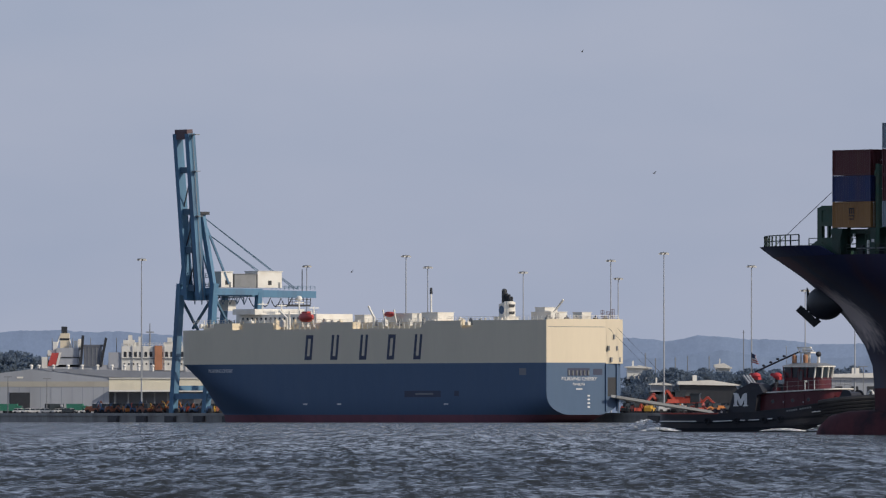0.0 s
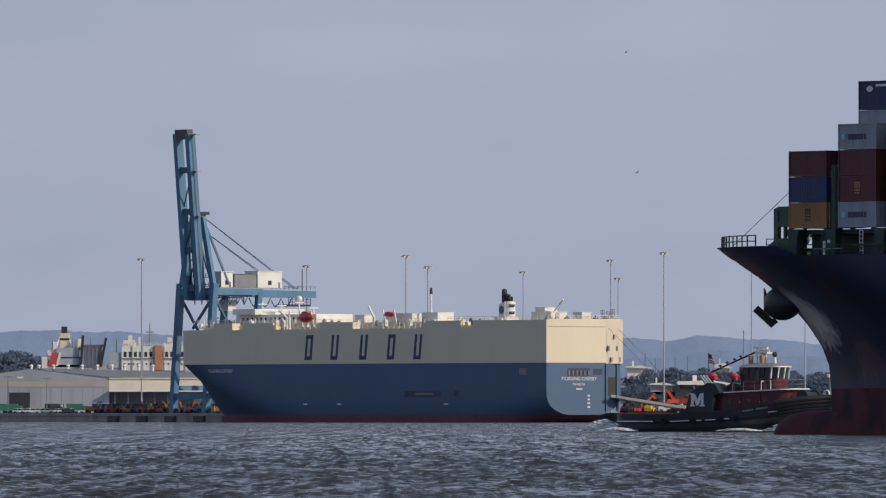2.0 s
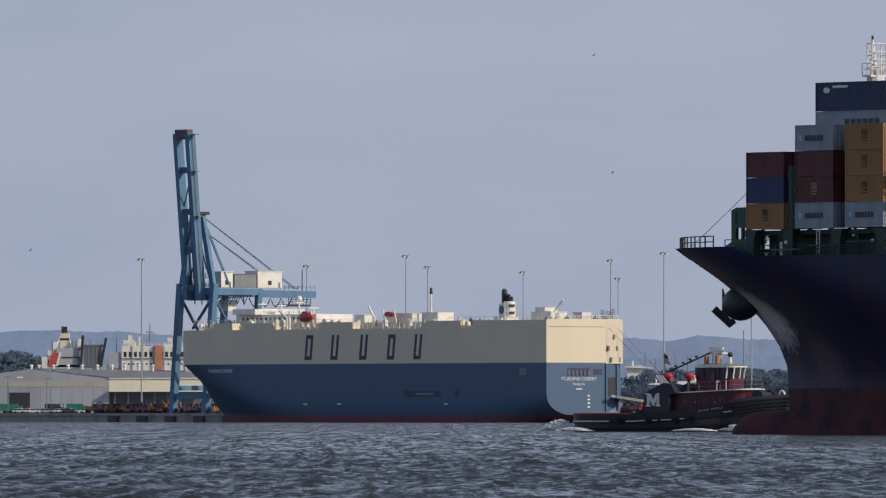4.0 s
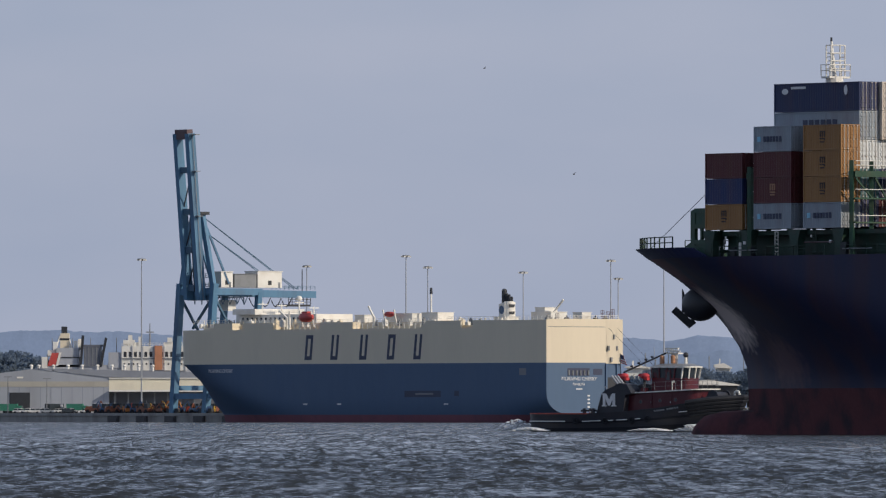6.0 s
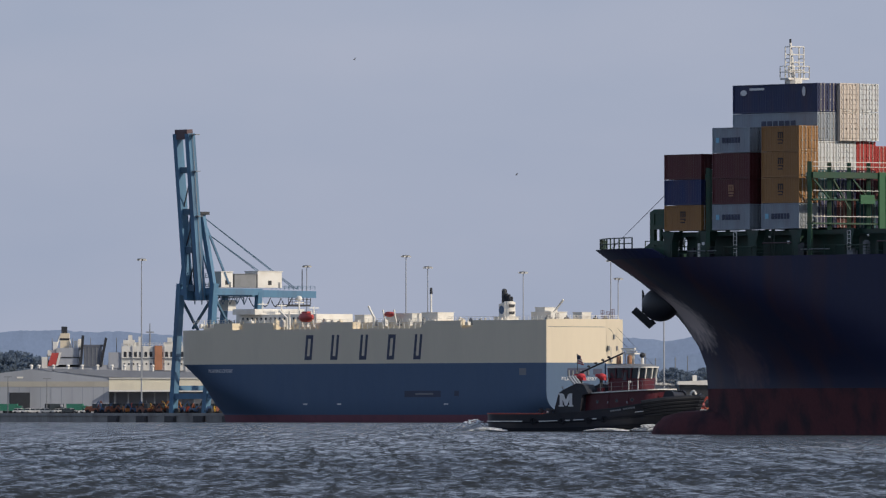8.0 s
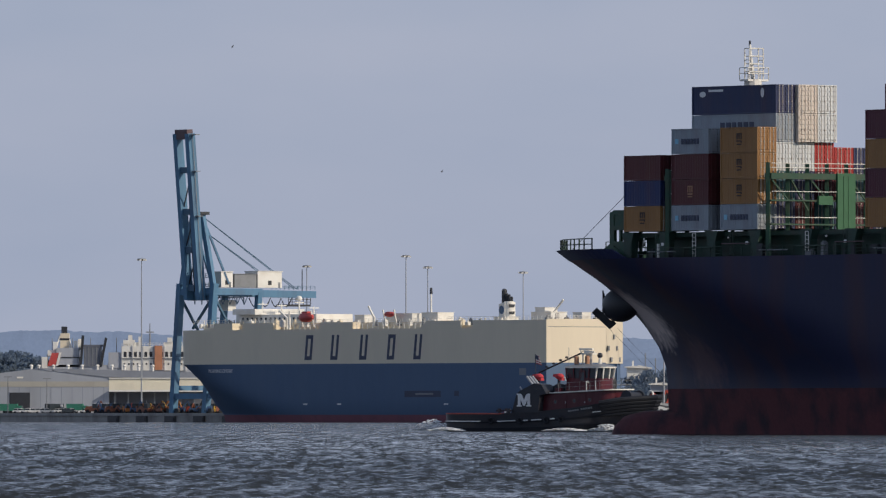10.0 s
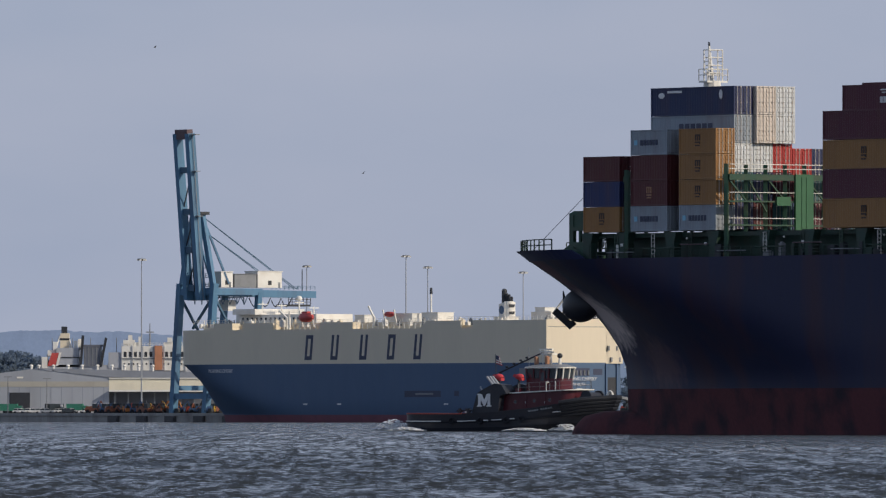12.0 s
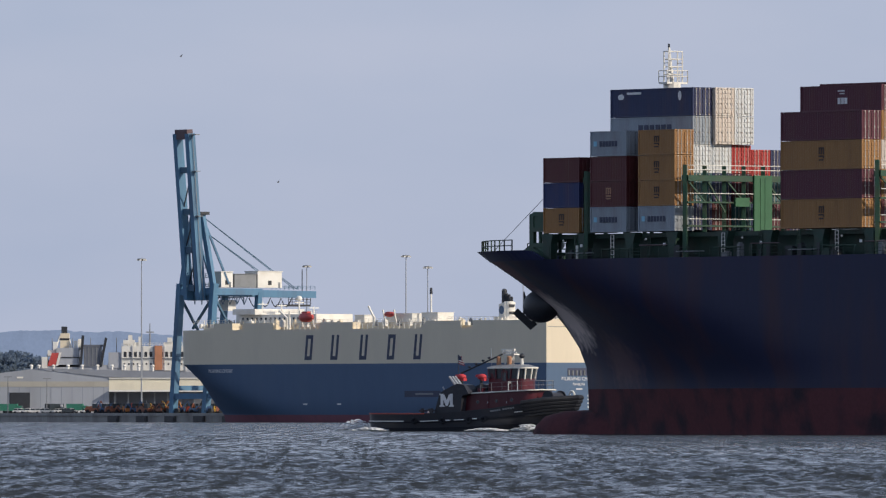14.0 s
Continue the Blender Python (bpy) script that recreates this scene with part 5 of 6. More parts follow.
M["mark_brown"] = paint("dark_brown_marking", (0.055, 0.034, 0.030), 0.6, size=1, grain=0.1)
M["tan"] = paint("tan_paint", (0.40, 0.20, 0.11), 0.5, size=1, grain=0.1)
M["star"] = paint("light_blue_emblem", (0.25, 0.55, 0.70), 0.5, size=1, grain=0.05)
box_meshes = {}
W = 2.438


def box_parts(length, height, key):
    """Meshes of one container: corrugated shell, frame, two doors, four lock rods."""
    if (length, height, key) in box_meshes:
        return box_meshes[length, height, key]
    mat = M["box_" + key]
    panels = []
    waves = int(length / 0.28)
    for side, out in ((-0.05, 1), (-W + 0.05, -1)):
        bm = bmesh.new()
        prev = None
        for i in range(waves * 4 + 1):
            x = 0.12 + (length - 0.24) * i / (waves * 4)
            y = side - out * (0.0 if i % 4 in (0, 1) else 0.05)
            cur = (bm.verts.new((x, y, 0.14)), bm.verts.new((x, y, height - 0.1)))
            if prev:
                bm.faces.new((prev[0], cur[0], cur[1], prev[1]))
            prev = cur
        panels.append(("side_panel", mesh_of("side_panel", bm, mat)))
    panels.append(("roof_panel", mesh_of("roof_panel", box(bmesh.new(), 0.1, length - 0.1, -W + 0.1, -0.1, height - 0.09, height - 0.03), mat)))
    panels.append(("floor_panel", mesh_of("floor_panel", box(bmesh.new(), 0.1, length - 0.1, -W + 0.1, -0.1, 0.1, 0.2), mat)))
    panels.append(("end_panel", mesh_of("end_panel", box(bmesh.new(), length - 0.12, length - 0.06, -W + 0.1, -0.1, 0.14, height - 0.1), mat)))
    bm = bmesh.new()
    for y0, y1 in ((-0.12, 0), (-W, -W + 0.12)):
        for x0, x1 in ((0, 0.16), (length - 0.16, length)):
            box(bm, x0, x1, y0, y1, 0.0, height)
        box(bm, 0.16, length - 0.16, y0, y1, 0.02, 0.17)
        box(bm, 0.16, length - 0.16, y0, y1, height - 0.11, height - 0.01)
    for x0, x1 in ((0, 0.14), (length - 0.14, length)):
        box(bm, x0, x1, -W + 0.12, -0.12, 0.02, 0.2)
        box(bm, x0, x1, -W + 0.12, -0.12, height - 0.13, height - 0.01)
    frame_mesh = mesh_of("frame", bm, mat)
    doors = []
    for y0, y1 in ((-W + 0.13, -W / 2 - 0.02), (-W / 2 + 0.02, -0.13)):
        bm = box(bmesh.new(), 0.06, 0.10, y0, y1, 0.22, height - 0.15)
        for j in range(5):
            z = 0.3 + (height - 0.6) * j / 4.6
            box(bm, -0.02, 0.06, y0 + 0.05, y1 - 0.05, z, z + (height - 0.6) / 7.0)
        doors.append(mesh_of("door", bm, mat))
    rods = []
    for y in (-W + 0.4, -W + 0.85, -0.85, -0.4):
        bm = rod(bmesh.new(), (-0.05, y, 0.1), (-0.05, y, height - 0.05), 0.035, n=5)
        for z in (0.12, height * 0.42, height - 0.12):
            box(bm, -0.09, 0.03, y - 0.06, y + 0.06, z - 0.05, z + 0.05)
        rods.append(mesh_of("lock_rod", bm, M["rod_steel"] if length > 7 or key == "ochre" else mat))
    gasket = mesh_of("door_gasket", box(bmesh.new(), 0.065, 0.11, -W + 0.11, -0.11, 0.2, height - 0.13), M["seal"])
    box_meshes[length, height, key] = (panels, frame_mesh, doors, rods, gasket)
    return box_meshes[length, height, key]


BOX_WORDS = {"red": "dark red", "blue": "dark blue", "ochre": "ochre yellow", "grey": "light grey", "navy": "navy blue", "cream": "cream", "white": "off-white", "scarlet": "bright red", "maroon": "dark maroon", "teal": "blue-green"}


def emblem(kind, length, height, holder):
    """Owners' marks as plain shapes on the shaded long side."""
    def bar(x0, x1, z0, z1, mat):
        part("marking", box(bmesh.new(), x0, x1, -0.045, 0.004, z0, z1), mat, holder)
    mid = length / 2
    if kind == "star_bar":
        part("marking", rod(bmesh.new(), (length * 0.86, -0.04, height * 0.5), (length * 0.86, 0.006, height * 0.5), 0.36, n=4), M["star"], holder)
        for i in range(6):
            x = length * 0.74 - i * 0.50
            bar(x - 0.36, x, height * 0.5 - 0.3, height * 0.5 + 0.26, M["mark"])
    elif kind == "tall":
        for x0, x1, z0, z1 in ((-0.42, -0.27, 0.52, 0.76), (-0.09, 0.06, 0.52, 0.76), (0.24, 0.39, 0.52, 0.76), (-0.42, 0.39, 0.71, 0.76), (-0.38, 0.42, 0.43, 0.48), (-0.42, -0.27, 0.38, 0.46), (-0.34, 0.0, 0.30, 0.35), (0.08, 0.36, 0.30, 0.35)):
            bar(mid + x0, mid + x1, height * z0, height * z1, M["mark_brown"])
    elif kind == "pale":
        for x0, x1, z0, z1 in ((-0.42, -0.25, 0.5, 0.76), (-0.08, 0.08, 0.5, 0.76), (0.25, 0.42, 0.5, 0.76), (-0.42, 0.42, 0.71, 0.76), (-0.42, 0.42, 0.40, 0.46), (-0.36, 0.36, 0.30, 0.35)):
            bar(mid + x0, mid + x1, height * z0, height * z1, M["tan"])
    elif kind == "wide":
        for i in range(6):
            x = length * 0.66 - i * 0.95
            bar(x - 0.68, x, height * 0.42, height * 0.72, M["mark"])
    elif kind == "corner":
        part("marking", ball(bmesh.new(), (length * 0.87, 0.0, height * 0.72), 0.55, 0.02, 0.3, 10), M["mark_white"], holder)
        bar(length * 0.63, length * 0.80, height * 0.8, height * 0.88, M["mark_white"])
        part("marking", ball(bmesh.new(), (length * 0.16, 0.0, height * 0.72), 0.3, 0.02, 0.5, 10), M["mark_white"], holder)
    elif kind == "three":
        for i in range(3):
            x = mid + 0.5 - i * 0.55
            bar(x - 0.42, x, height * 0.28, height * 0.52, M["mark_white"])
        bar(mid - 0.6, mid + 0.5, height * 0.76, height * 0.81, M["mark_white"])
        bar(mid - 0.6, mid + 0.2, height * 0.66, height * 0.70, M["mark_white"])


def container(aft, row, z, length, height, key, mark=""):
    """One box; row 0 is the outermost stack on the side towards the eye."""
    holder = thing("shipping_container", Matrix(), "%s %s steel shipping container stacked on the ship" % (BOX_WORDS[key], "short" if length < 7 else "long"), "container", "containers on the ship's deck")
    panels, frame_mesh, doors, rods, gasket = box_parts(length, height, key)
    for name, me in panels + [("frame", frame_mesh), ("door_gasket", gasket)] + [("door", d) for d in doors] + [("lock_rod", r) for r in rods]:
        new(name, me).parent = holder
    if mark:
        emblem(mark, length, height, holder)
    place = Matrix.Translation((aft, EDGE - row * 2.53, z))
    holder.matrix_basis = SHIP_ROWS[0][1] @ place
    cargo.append((holder, place))


ship = container_ship()

S, L20, L45, LD, HI = 2.591, 6.06, 13.72, 13.0, 2.93
B0 = 20.7
for k, (key, mark) in enumerate((("ochre", "tall"), ("blue", ""), ("red", ""))):
    container(-6.06, 0, B0 + k * S, L20, S - 0.02, key, mark)
for k, key in enumerate(("grey", "scarlet", "red")):
    container(-6.06, 1, B0 + k * S, L20, S - 0.02, key)
for k, (key, mark) in enumerate((("grey", "star_bar"), ("red", "pale"), ("red", ""), ("grey", "star_bar"))):
    container(-13.96, 0, B0 + k * S, L20, S - 0.02, key, mark)
for k, (key, mark) in enumerate((("grey", "star_bar"), ("ochre", "tall"), ("ochre", "tall"), ("ochre", "tall"))):
    container(-21.95, 0, B0 + k * S, L20, S - 0.02, key, mark)
stacks = {1: ("navy", "teal", "white", "grey", "navy"), 2: ("red", "navy", "white", "cream", "cream"), 3: ("teal", "maroon", "scarlet", "white", "white"),
          4: ("navy", "red", "scarlet"), 5: ("maroon", "teal", "navy"), 6: ("navy", "scarlet", "navy"), 7: ("teal", "red")}
for row, keys in stacks.items():
    for k, key in enumerate(keys):
        hgt = 2.896 if row < 4 else 2.75
        mark = {(1, 3): "wide", (1, 4): "corner"}.get((row, k), "")
        container(-21.75 - (0.5 if row in (2, 3) and k > 2 else 0), row, B0 + 0.1 + k * (hgt + 0.02), L45, hgt, key, mark)
decks = {0: (("ochre", "tall"), ("maroon", ""), ("ochre", "tall"), ("maroon", "")), 1: (("red", ""), ("ochre", ""), ("cream", ""), ("ochre", ""), ("maroon", "three")),
         2: (("white", ""), ("scarlet", ""), ("maroon", ""), ("maroon", ""), ("maroon", ""))}
for row, keys in decks.items():
    for k, (key, mark) in enumerate(keys):
        hgt = HI - 0.02 if k < 4 else (2.6 if row == 1 else 2.9)
        container(-52.2, row, B0 + k * HI, LD, hgt, key, mark)


# ---- tugboat working at the bow ----
TUG_TURN = 35.0
TUG_SIZE = 1.15          # the lengths below are at a smaller scale
TUG_ROWS = [(t, pose(x * TUG_SIZE, (1318 + 38 * t / 14) * TUG_SIZE, 0, 0, 0, -TUG_TURN)) for t, x in (
    (0.0, 31.51), (1.0, 29.30), (2.0, 27.04), (3.0, 24.77), (5.5, 18.95), (6.5, 16.68), (7.5, 14.39),
    (8.0, 13.26), (10.5, 7.70), (11.5, 5.58), (12.5, 3.45), (13.5, 1.42), (14.0, 0.45))]
TUG_AFT, TUG_BOW = -8.6, 17.4
tug_sheer = curve_of([(-8.6, 1.92), (0, 1.9), (5, 2.12), (9.5, 2.5), (13, 3.0), (15, 3.35), (17.5, 3.58)])


def tug_half(x, t):
    """Half breadth at x; t runs from the keel side 0 to the deck edge 1."""
    s = (TUG_BOW - (1 - t) * 2.4) - x
    bow = 4.7 * (1 - max(0, 1 - s / (7.5 + (1 - t) * 3)) ** 2.4)
    q = x - TUG_AFT
    stern = 4.7 * (1 - max(0, 1 - q / 3.0) ** 2.4 * 0.5)
    return max(0.03, min(bow, stern) * (0.90 + 0.10 * t))


def tug_strip(t0, t1, steps, grow=0.0, cap=False, x_from=None, x_to=None):
    bm = bmesh.new()
    rows = []
    for j in range(steps + 1):
        t = t0 + (t1 - t0) * j / steps
        bow = TUG_BOW - (1 - min(t, 1)) * 2.4
        line = []
        a = TUG_AFT if x_from is None else x_from
        e = bow if x_to is None else x_to
        xs = [a + (e - a) * (i / 48) for i in range(49)]
        for sign in (1, -1):
            line.append([bm.verts.new((x + (grow if x > bow - 1 else -grow if x < TUG_AFT + 0.5 else 0), sign * (tug_half(x, min(t, 1)) + grow), -0.9 + (tug_sheer(x) + 0.9) * t)) for x in xs])
        rows.append(line)
    for p, q in zip(rows, rows[1:]):
        for k in (0, 1):
            for i in range(48):
                bm.faces.new((p[k][i], p[k][i + 1], q[k][i + 1], q[k][i]))
        bm.faces.new((p[0][0], p[1][0], q[1][0], q[0][0]))
        bm.faces.new((p[0][-1], p[1][-1], q[1][-1], q[0][-1]))
    if cap:
        for i in range(48):
            bm.faces.new((rows[-1][0][i], rows[-1][0][i + 1], rows[-1][1][i + 1], rows[-1][1][i]))
    return bm


def round_front(x0, x1, hw, cut, steps=5):
    """Plan of a house with a square back and a rounded front."""
    arc = [(x1 - cut + cut * math.sin(a), -hw + cut - cut * math.cos(a)) for a in (math.pi / 2 * i / steps for i in range(steps + 1))]
    return [(x0, -hw)] + arc + [(x, -y) for x, y in arc[::-1]] + [(x0, hw)]


def loft(bm, low, high, z0, z1, rise=0.0):
    """A body between two plans of as many points; rise lifts it towards the front."""
    x_ref = low[0][0]
    a = [bm.verts.new((x, y, z0 + rise * (x - x_ref))) for x, y in low]
    b = [bm.verts.new((x, y, z1 + rise * (x - x_ref))) for x, y in high]
    k = len(a)
    for i in range(k):
        bm.faces.new((a[i], a[(i + 1) % k], b[(i + 1) % k], b[i]))
    bm.faces.new(a[::-1])
    bm.faces.new(b)
    return bm


def hull_stroke(x0, x1, t, side=-1, width=0.09):
    """A painted line on the hull's side from x0 to x1 at a height share t."""
    bm = bmesh.new()
    k = max(2, int((x1 - x0) / 0.5))
    pts = [(x0 + (x1 - x0) * i / k) for i in range(k + 1)]
    for p, q in zip(pts, pts[1:]):
        girder(bm, (p, side * (tug_half(p, t) + 0.15), -0.9 + (tug_sheer(p) + 0.9) * t), (q, side * (tug_half(q, t) + 0.15), -0.9 + (tug_sheer(q) + 0.9) * t), 0.06, width)
    return bm


def tugboat():
    tug = thing("tugboat", TUG_ROWS[0][1], "harbour tugboat with black hull and maroon deckhouse", "boat")
    hull = part("hull", tug_strip(0, 1.0, 8, 0, True), M["black"], tug, "black tug hull with a worn white line", True)
    part("bulwark_top", tug_strip(0.985, 1.03, 1, 0.03, True, TUG_AFT, 0.2), M["red_deck"], tug, "red painted aft bulwark top")
    part("bulwark_cap", tug_strip(0.99, 1.02, 1, 0.05, False, 0.25, 14.0), M["black"], tug)
    part("rubbing_strake", tug_strip(0.64, 0.70, 2, 0.12), M["rubber"], tug)
    part("rubbing_strake", tug_strip(0.36, 0.46, 2, 0.16), M["rubber"], tug)
    for a0, a1 in ((-8.2, -2.5), (-0.3, 2.1), (3.1, 3.7), (4.2, 5.5), (6.6, 7.2)):
        part("white_line", hull_stroke(a0, a1, 0.72), M["mark_white"], hull)
    part("white_line", hull_stroke(11.9, 13.8, 0.80), M["mark_white"], hull)
    for k in range(10):
        x = 8.98 + k * 0.28 + (0.22 if k > 4 else 0)
        z = tug_sheer(x) - 0.22
        part("name_bar", box(bmesh.new(), x, x + 0.19, -tug_half(x, 0.93) - 0.06, -tug_half(x, 0.93) + 0.1, z - 0.1, z + 0.08), M["grey"], hull)
    # bow fender: stacked rubber rolls round the stem
    for t, r in ((0.70, 0.24), (0.78, 0.27), (0.86, 0.29), (0.94, 0.30), (1.02, 0.30)):
        bm = bmesh.new()
        pts = []
        for sign in (-1, 1):
            tip = TUG_BOW - (1 - min(t, 1)) * 2.4
            side = [(x, sign * (tug_half(x, min(t, 1)) + 0.15)) for x in np.linspace(12.8, tip - 0.35, 12)]
            pts += side if sign < 0 else [(tip + 0.1, -0.35), (tip + 0.1, 0.35)] + side[::-1]
        tube(bm, [(*p, -0.9 + (tug_sheer(p[0]) + 0.9) * t) for p in pts], r)
        part("bow_fender", bm, M["rubber"], tug, "thick black rubber bow fender", True)
    for x in (-1.11, 2.65, 6.11, 8.08):
        y, z = -tug_half(x, 0.6) - 0.2, 1.15 + max(0, x - 5) * 0.06
        tyre = tube(bmesh.new(), [(x + 0.27 * math.cos(i * math.pi / 6), y, z + 0.27 * math.sin(i * math.pi / 6)) for i in range(12)], 0.12, 6, True)
        part("tyre_fender", tyre, M["rubber"], tug)
    # deckhouse with rounded front and white-edged deck rising forward
    rise = 0.045
    dh0, dh1 = 3.3, 13.0
    low = round_front(dh0, dh1, 2.35, 1.5)
    house = part("deckhouse", loft(bmesh.new(), low, low, 1.9, 4.02, rise), M["maroon"], tug, "maroon deckhouse with rounded front", True)
    edge = round_front(5.0, dh1 + 0.45, 2.6, 1.7)
    part("house_deck", loft(bmesh.new(), edge, edge, 4.10, 4.22, rise), M["white"], house, "white deck edge")
    for x in (dh0 + 2.4, dh0 + 4.9, dh0 + 6.9):
        z = 3.1 + rise * (x - dh0)
        part("porthole", rod(bmesh.new(), (x, -2.39, z), (x, -2.33, z), 0.16, n=12), M["glass"], house)
        part("porthole_rim", rod(bmesh.new(), (x, -2.375, z), (x, -2.32, z), 0.22, n=12), M["rusty"], house)
    for x in (dh0 + 3.2, dh0 + 5.7):
        door = part("house_door", box(bmesh.new(), x, x + 0.7, -2.41, -2.34, 2.3, 4.0), M["maroon"], house)
        part("door_handle", box(bmesh.new(), x + 0.55, x + 0.62, -2.46, -2.41, 3.05, 3.25), M["galv"], door)
    for x, y in ((dh1 - 0.35, -1.55), (dh1 - 0.02, -0.6)):
        part("front_porthole", rod(bmesh.new(), (x - 0.05, y, 3.65), (x + 0.04, y - 0.03, 3.65), 0.17, n=10), M["glass"], house)
    part("life_ring", tube(bmesh.new(), [(dh1 - 0.5 + 0.2 * math.cos(i * 0.5236), -1.75 + 0.12 * math.cos(i * 0.5236), 3.35 + 0.28 * math.sin(i * 0.5236)) for i in range(12)], 0.07, 5, True), M["cover"], house, "red and white life ring")
    # railing: white stanchions aft, thin pipe rail round the front
    def deck_z(x):
        return 4.22 + rise * (x - 5.0)
    for x in (9.85, 11.05):
        part("stanchion", rod(bmesh.new(), (x, -2.5, deck_z(x)), (x, -2.5, deck_z(x) + 1.0), 0.06, n=6), M["white"], house)
    line = [(x, y, deck_z(x)) for x, y in ((6.2, -2.5), (9.0, -2.5), (11.6, -2.5), (12.8, -1.9), (13.3, -0.9), (13.3, 0.9), (12.8, 1.9), (11.6, 2.5), (8.0, 2.5))]
    part("deck_railing", rail(bmesh.new(), line, 0.95, 1.3, 0.024, 2), M["grey"], house)
    # stack casings with the owner's white mark
    outline = [(0.55, 1.9), (1.25, 4.1), (1.75, 4.45), (3.55, 5.2), (4.5, 5.05), (4.95, 4.35), (5.1, 4.1), (4.25, 3.9), (4.05, 1.95)]
    stack = part("stack_casing", prism(bmesh.new(), outline, "y", -3.25, -1.3), M["black"], tug, "black stack casing with a white mark")
    part("stack_casing", prism(bmesh.new(), outline, "y", 1.3, 3.25), M["black"], tug)
    for x, z in ((2.3, 4.55), (3.6, 4.75)):
        part("casing_louvre", box(bmesh.new(), x, x + 0.8, -3.28, -3.22, z - 0.25, z), M["dark"], stack)
    mx = 1.43
    bm = bmesh.new()
    for x0 in (mx, mx + 1.25):
        box(bm, x0, x0 + 0.34, -3.30, -3.2, 2.83, 4.04)
    for x0 in (mx - 0.14, mx + 1.10):
        box(bm, x0, x0 + 0.64, -3.295, -3.2, 2.70, 2.84)
        box(bm, x0 + (0 if x0 < mx else 0.12), x0 + 0.5, -3.295, -3.2, 3.96, 4.10)
    prism(bm, [(mx + 0.1, 4.02), (mx + 0.5, 4.02), (mx + 0.8, 3.38), (mx + 1.1, 4.02), (mx + 1.5, 4.02), (mx + 0.92, 2.78), (mx + 0.68, 2.78)], "y", -3.29, -3.2)
    part("stack_mark", bm, M["mark_white"], stack, "white company mark")
    for k in range(3):
        x, y = 2.55 + k * 0.28, -2.7 + k * 0.15
        part("exhaust_pipe", rod(bmesh.new(), (x + 0.5, y, 5.0), (x - 0.35, y, 5.95), 0.14, n=8), M["galv"], stack)
    part("exhaust_pipe", rod(bmesh.new(), (1.75, -2.9, 4.4), (1.45, -2.9, 4.85), 0.08, n=8), M["galv"], stack)
    # fire monitors under red covers
    for mx_, y in ((3.25, -2.0), (5.95, -2.0)):
        mon = part("fire_monitor", rod(bmesh.new(), (mx_, y, 4.2), (mx_, y, 5.7), 0.17, n=8), M["dark"], tug)
        part("monitor_base", box(bmesh.new(), mx_ - 0.3, mx_ + 0.3, y - 0.3, y + 0.3, 4.2, 4.7), M["maroon"], mon)
        bm = ball(bmesh.new(), (mx_ + 0.08, y, 5.93), 0.55, 0.42, 0.34, 12)
        prism(bm, [(mx_ - 0.7, 5.98), (mx_ - 0.1, 5.75), (mx_ + 0.1, 6.2), (mx_ - 0.55, 6.2)], "y", y - 0.22, y + 0.22)
        box(bm, mx_ + 0.2, mx_ + 0.55, y - 0.3, y + 0.3, 5.5, 5.8)
        part("monitor_cover", bm, M["cover"], mon, "bright red canvas cover", True)
    for k in range(6):
        x = 4.5 + k * 0.36
        part("deck_gear", box(bmesh.new(), x, x + 0.26, -1.7 + 0.2 * (k % 3), -1.0, 4.1, 4.65 + 0.22 * (k % 3)), M[("grey", "dark", "rusty")[k % 3]], tug)
    # wheelhouse
    w0, w1, hw, cut = 6.5, 11.05, 1.38, 0.75
    base = round_front(w0, w1, hw, cut, 3)
    top = round_front(w0 - 0.05, w1 + 0.22, hw + 0.06, cut, 3)
    wh = part("wheelhouse", loft(bmesh.new(), base, base, 4.2, 5.72), M["maroon"], tug, "maroon wheelhouse with windows all round", True)
    inner, inner_top = round_front(w0 + 0.06, w1 - 0.07, hw - 0.07, cut, 3), round_front(w0 + 0.02, w1 + 0.15, hw - 0.01, cut, 3)
    part("window_band", loft(bmesh.new(), inner, inner_top, 5.72, 6.84), M["glass"], wh, "dark wheelhouse windows")
    n_side = 4
    posts = [((w0 + (w1 - cut - w0) * i / n_side, sg * hw), (w0 - 0.05 + (w1 + 0.22 - cut - w0 + 0.05) * i / n_side, sg * (hw + 0.06))) for i in range(n_side) for sg in (-1, 1)]
    posts += [(base[i], top[i]) for i in (1, 3, 6, 8)] + [((w1, 0), (w1 + 0.22, 0))]
    for i, (p, q) in enumerate(posts):
        part("window_post", girder(bmesh.new(), (*p, 5.66), (*q, 6.9), 0.13), M["maroon" if i < 2 * n_side else "white"], wh)
    part("window_sill", loft(bmesh.new(), round_front(w0 - 0.02, w1 + 0.04, hw + 0.03, cut, 3), round_front(w0 - 0.02, w1 + 0.04, hw + 0.03, cut, 3), 5.64, 5.74), M["maroon"], wh)
    eave = round_front(w0 - 0.12, w1 + 0.4, hw + 0.2, 0.9)
    crown = round_front(w0 + 0.9, w1 - 0.6, hw - 0.5, 0.5)
    roof = part("wheelhouse_roof", loft(bmesh.new(), eave, eave, 6.84, 6.98), M["white"], wh, "white overhanging roof")
    part("roof_crown", loft(bmesh.new(), eave, crown, 6.984, 7.28), M["grey"], roof, "grey cambered roof top")
    door = part("side_door", box(bmesh.new(), w0 + 1.7, w0 + 2.45, -hw - 0.05, -hw + 0.02, 4.3, 6.6), M["maroon"], wh)
    part("door_window", box(bmesh.new(), w0 + 1.82, w0 + 2.33, -hw - 0.07, -hw - 0.04, 5.5, 6.4), M["glass"], door)
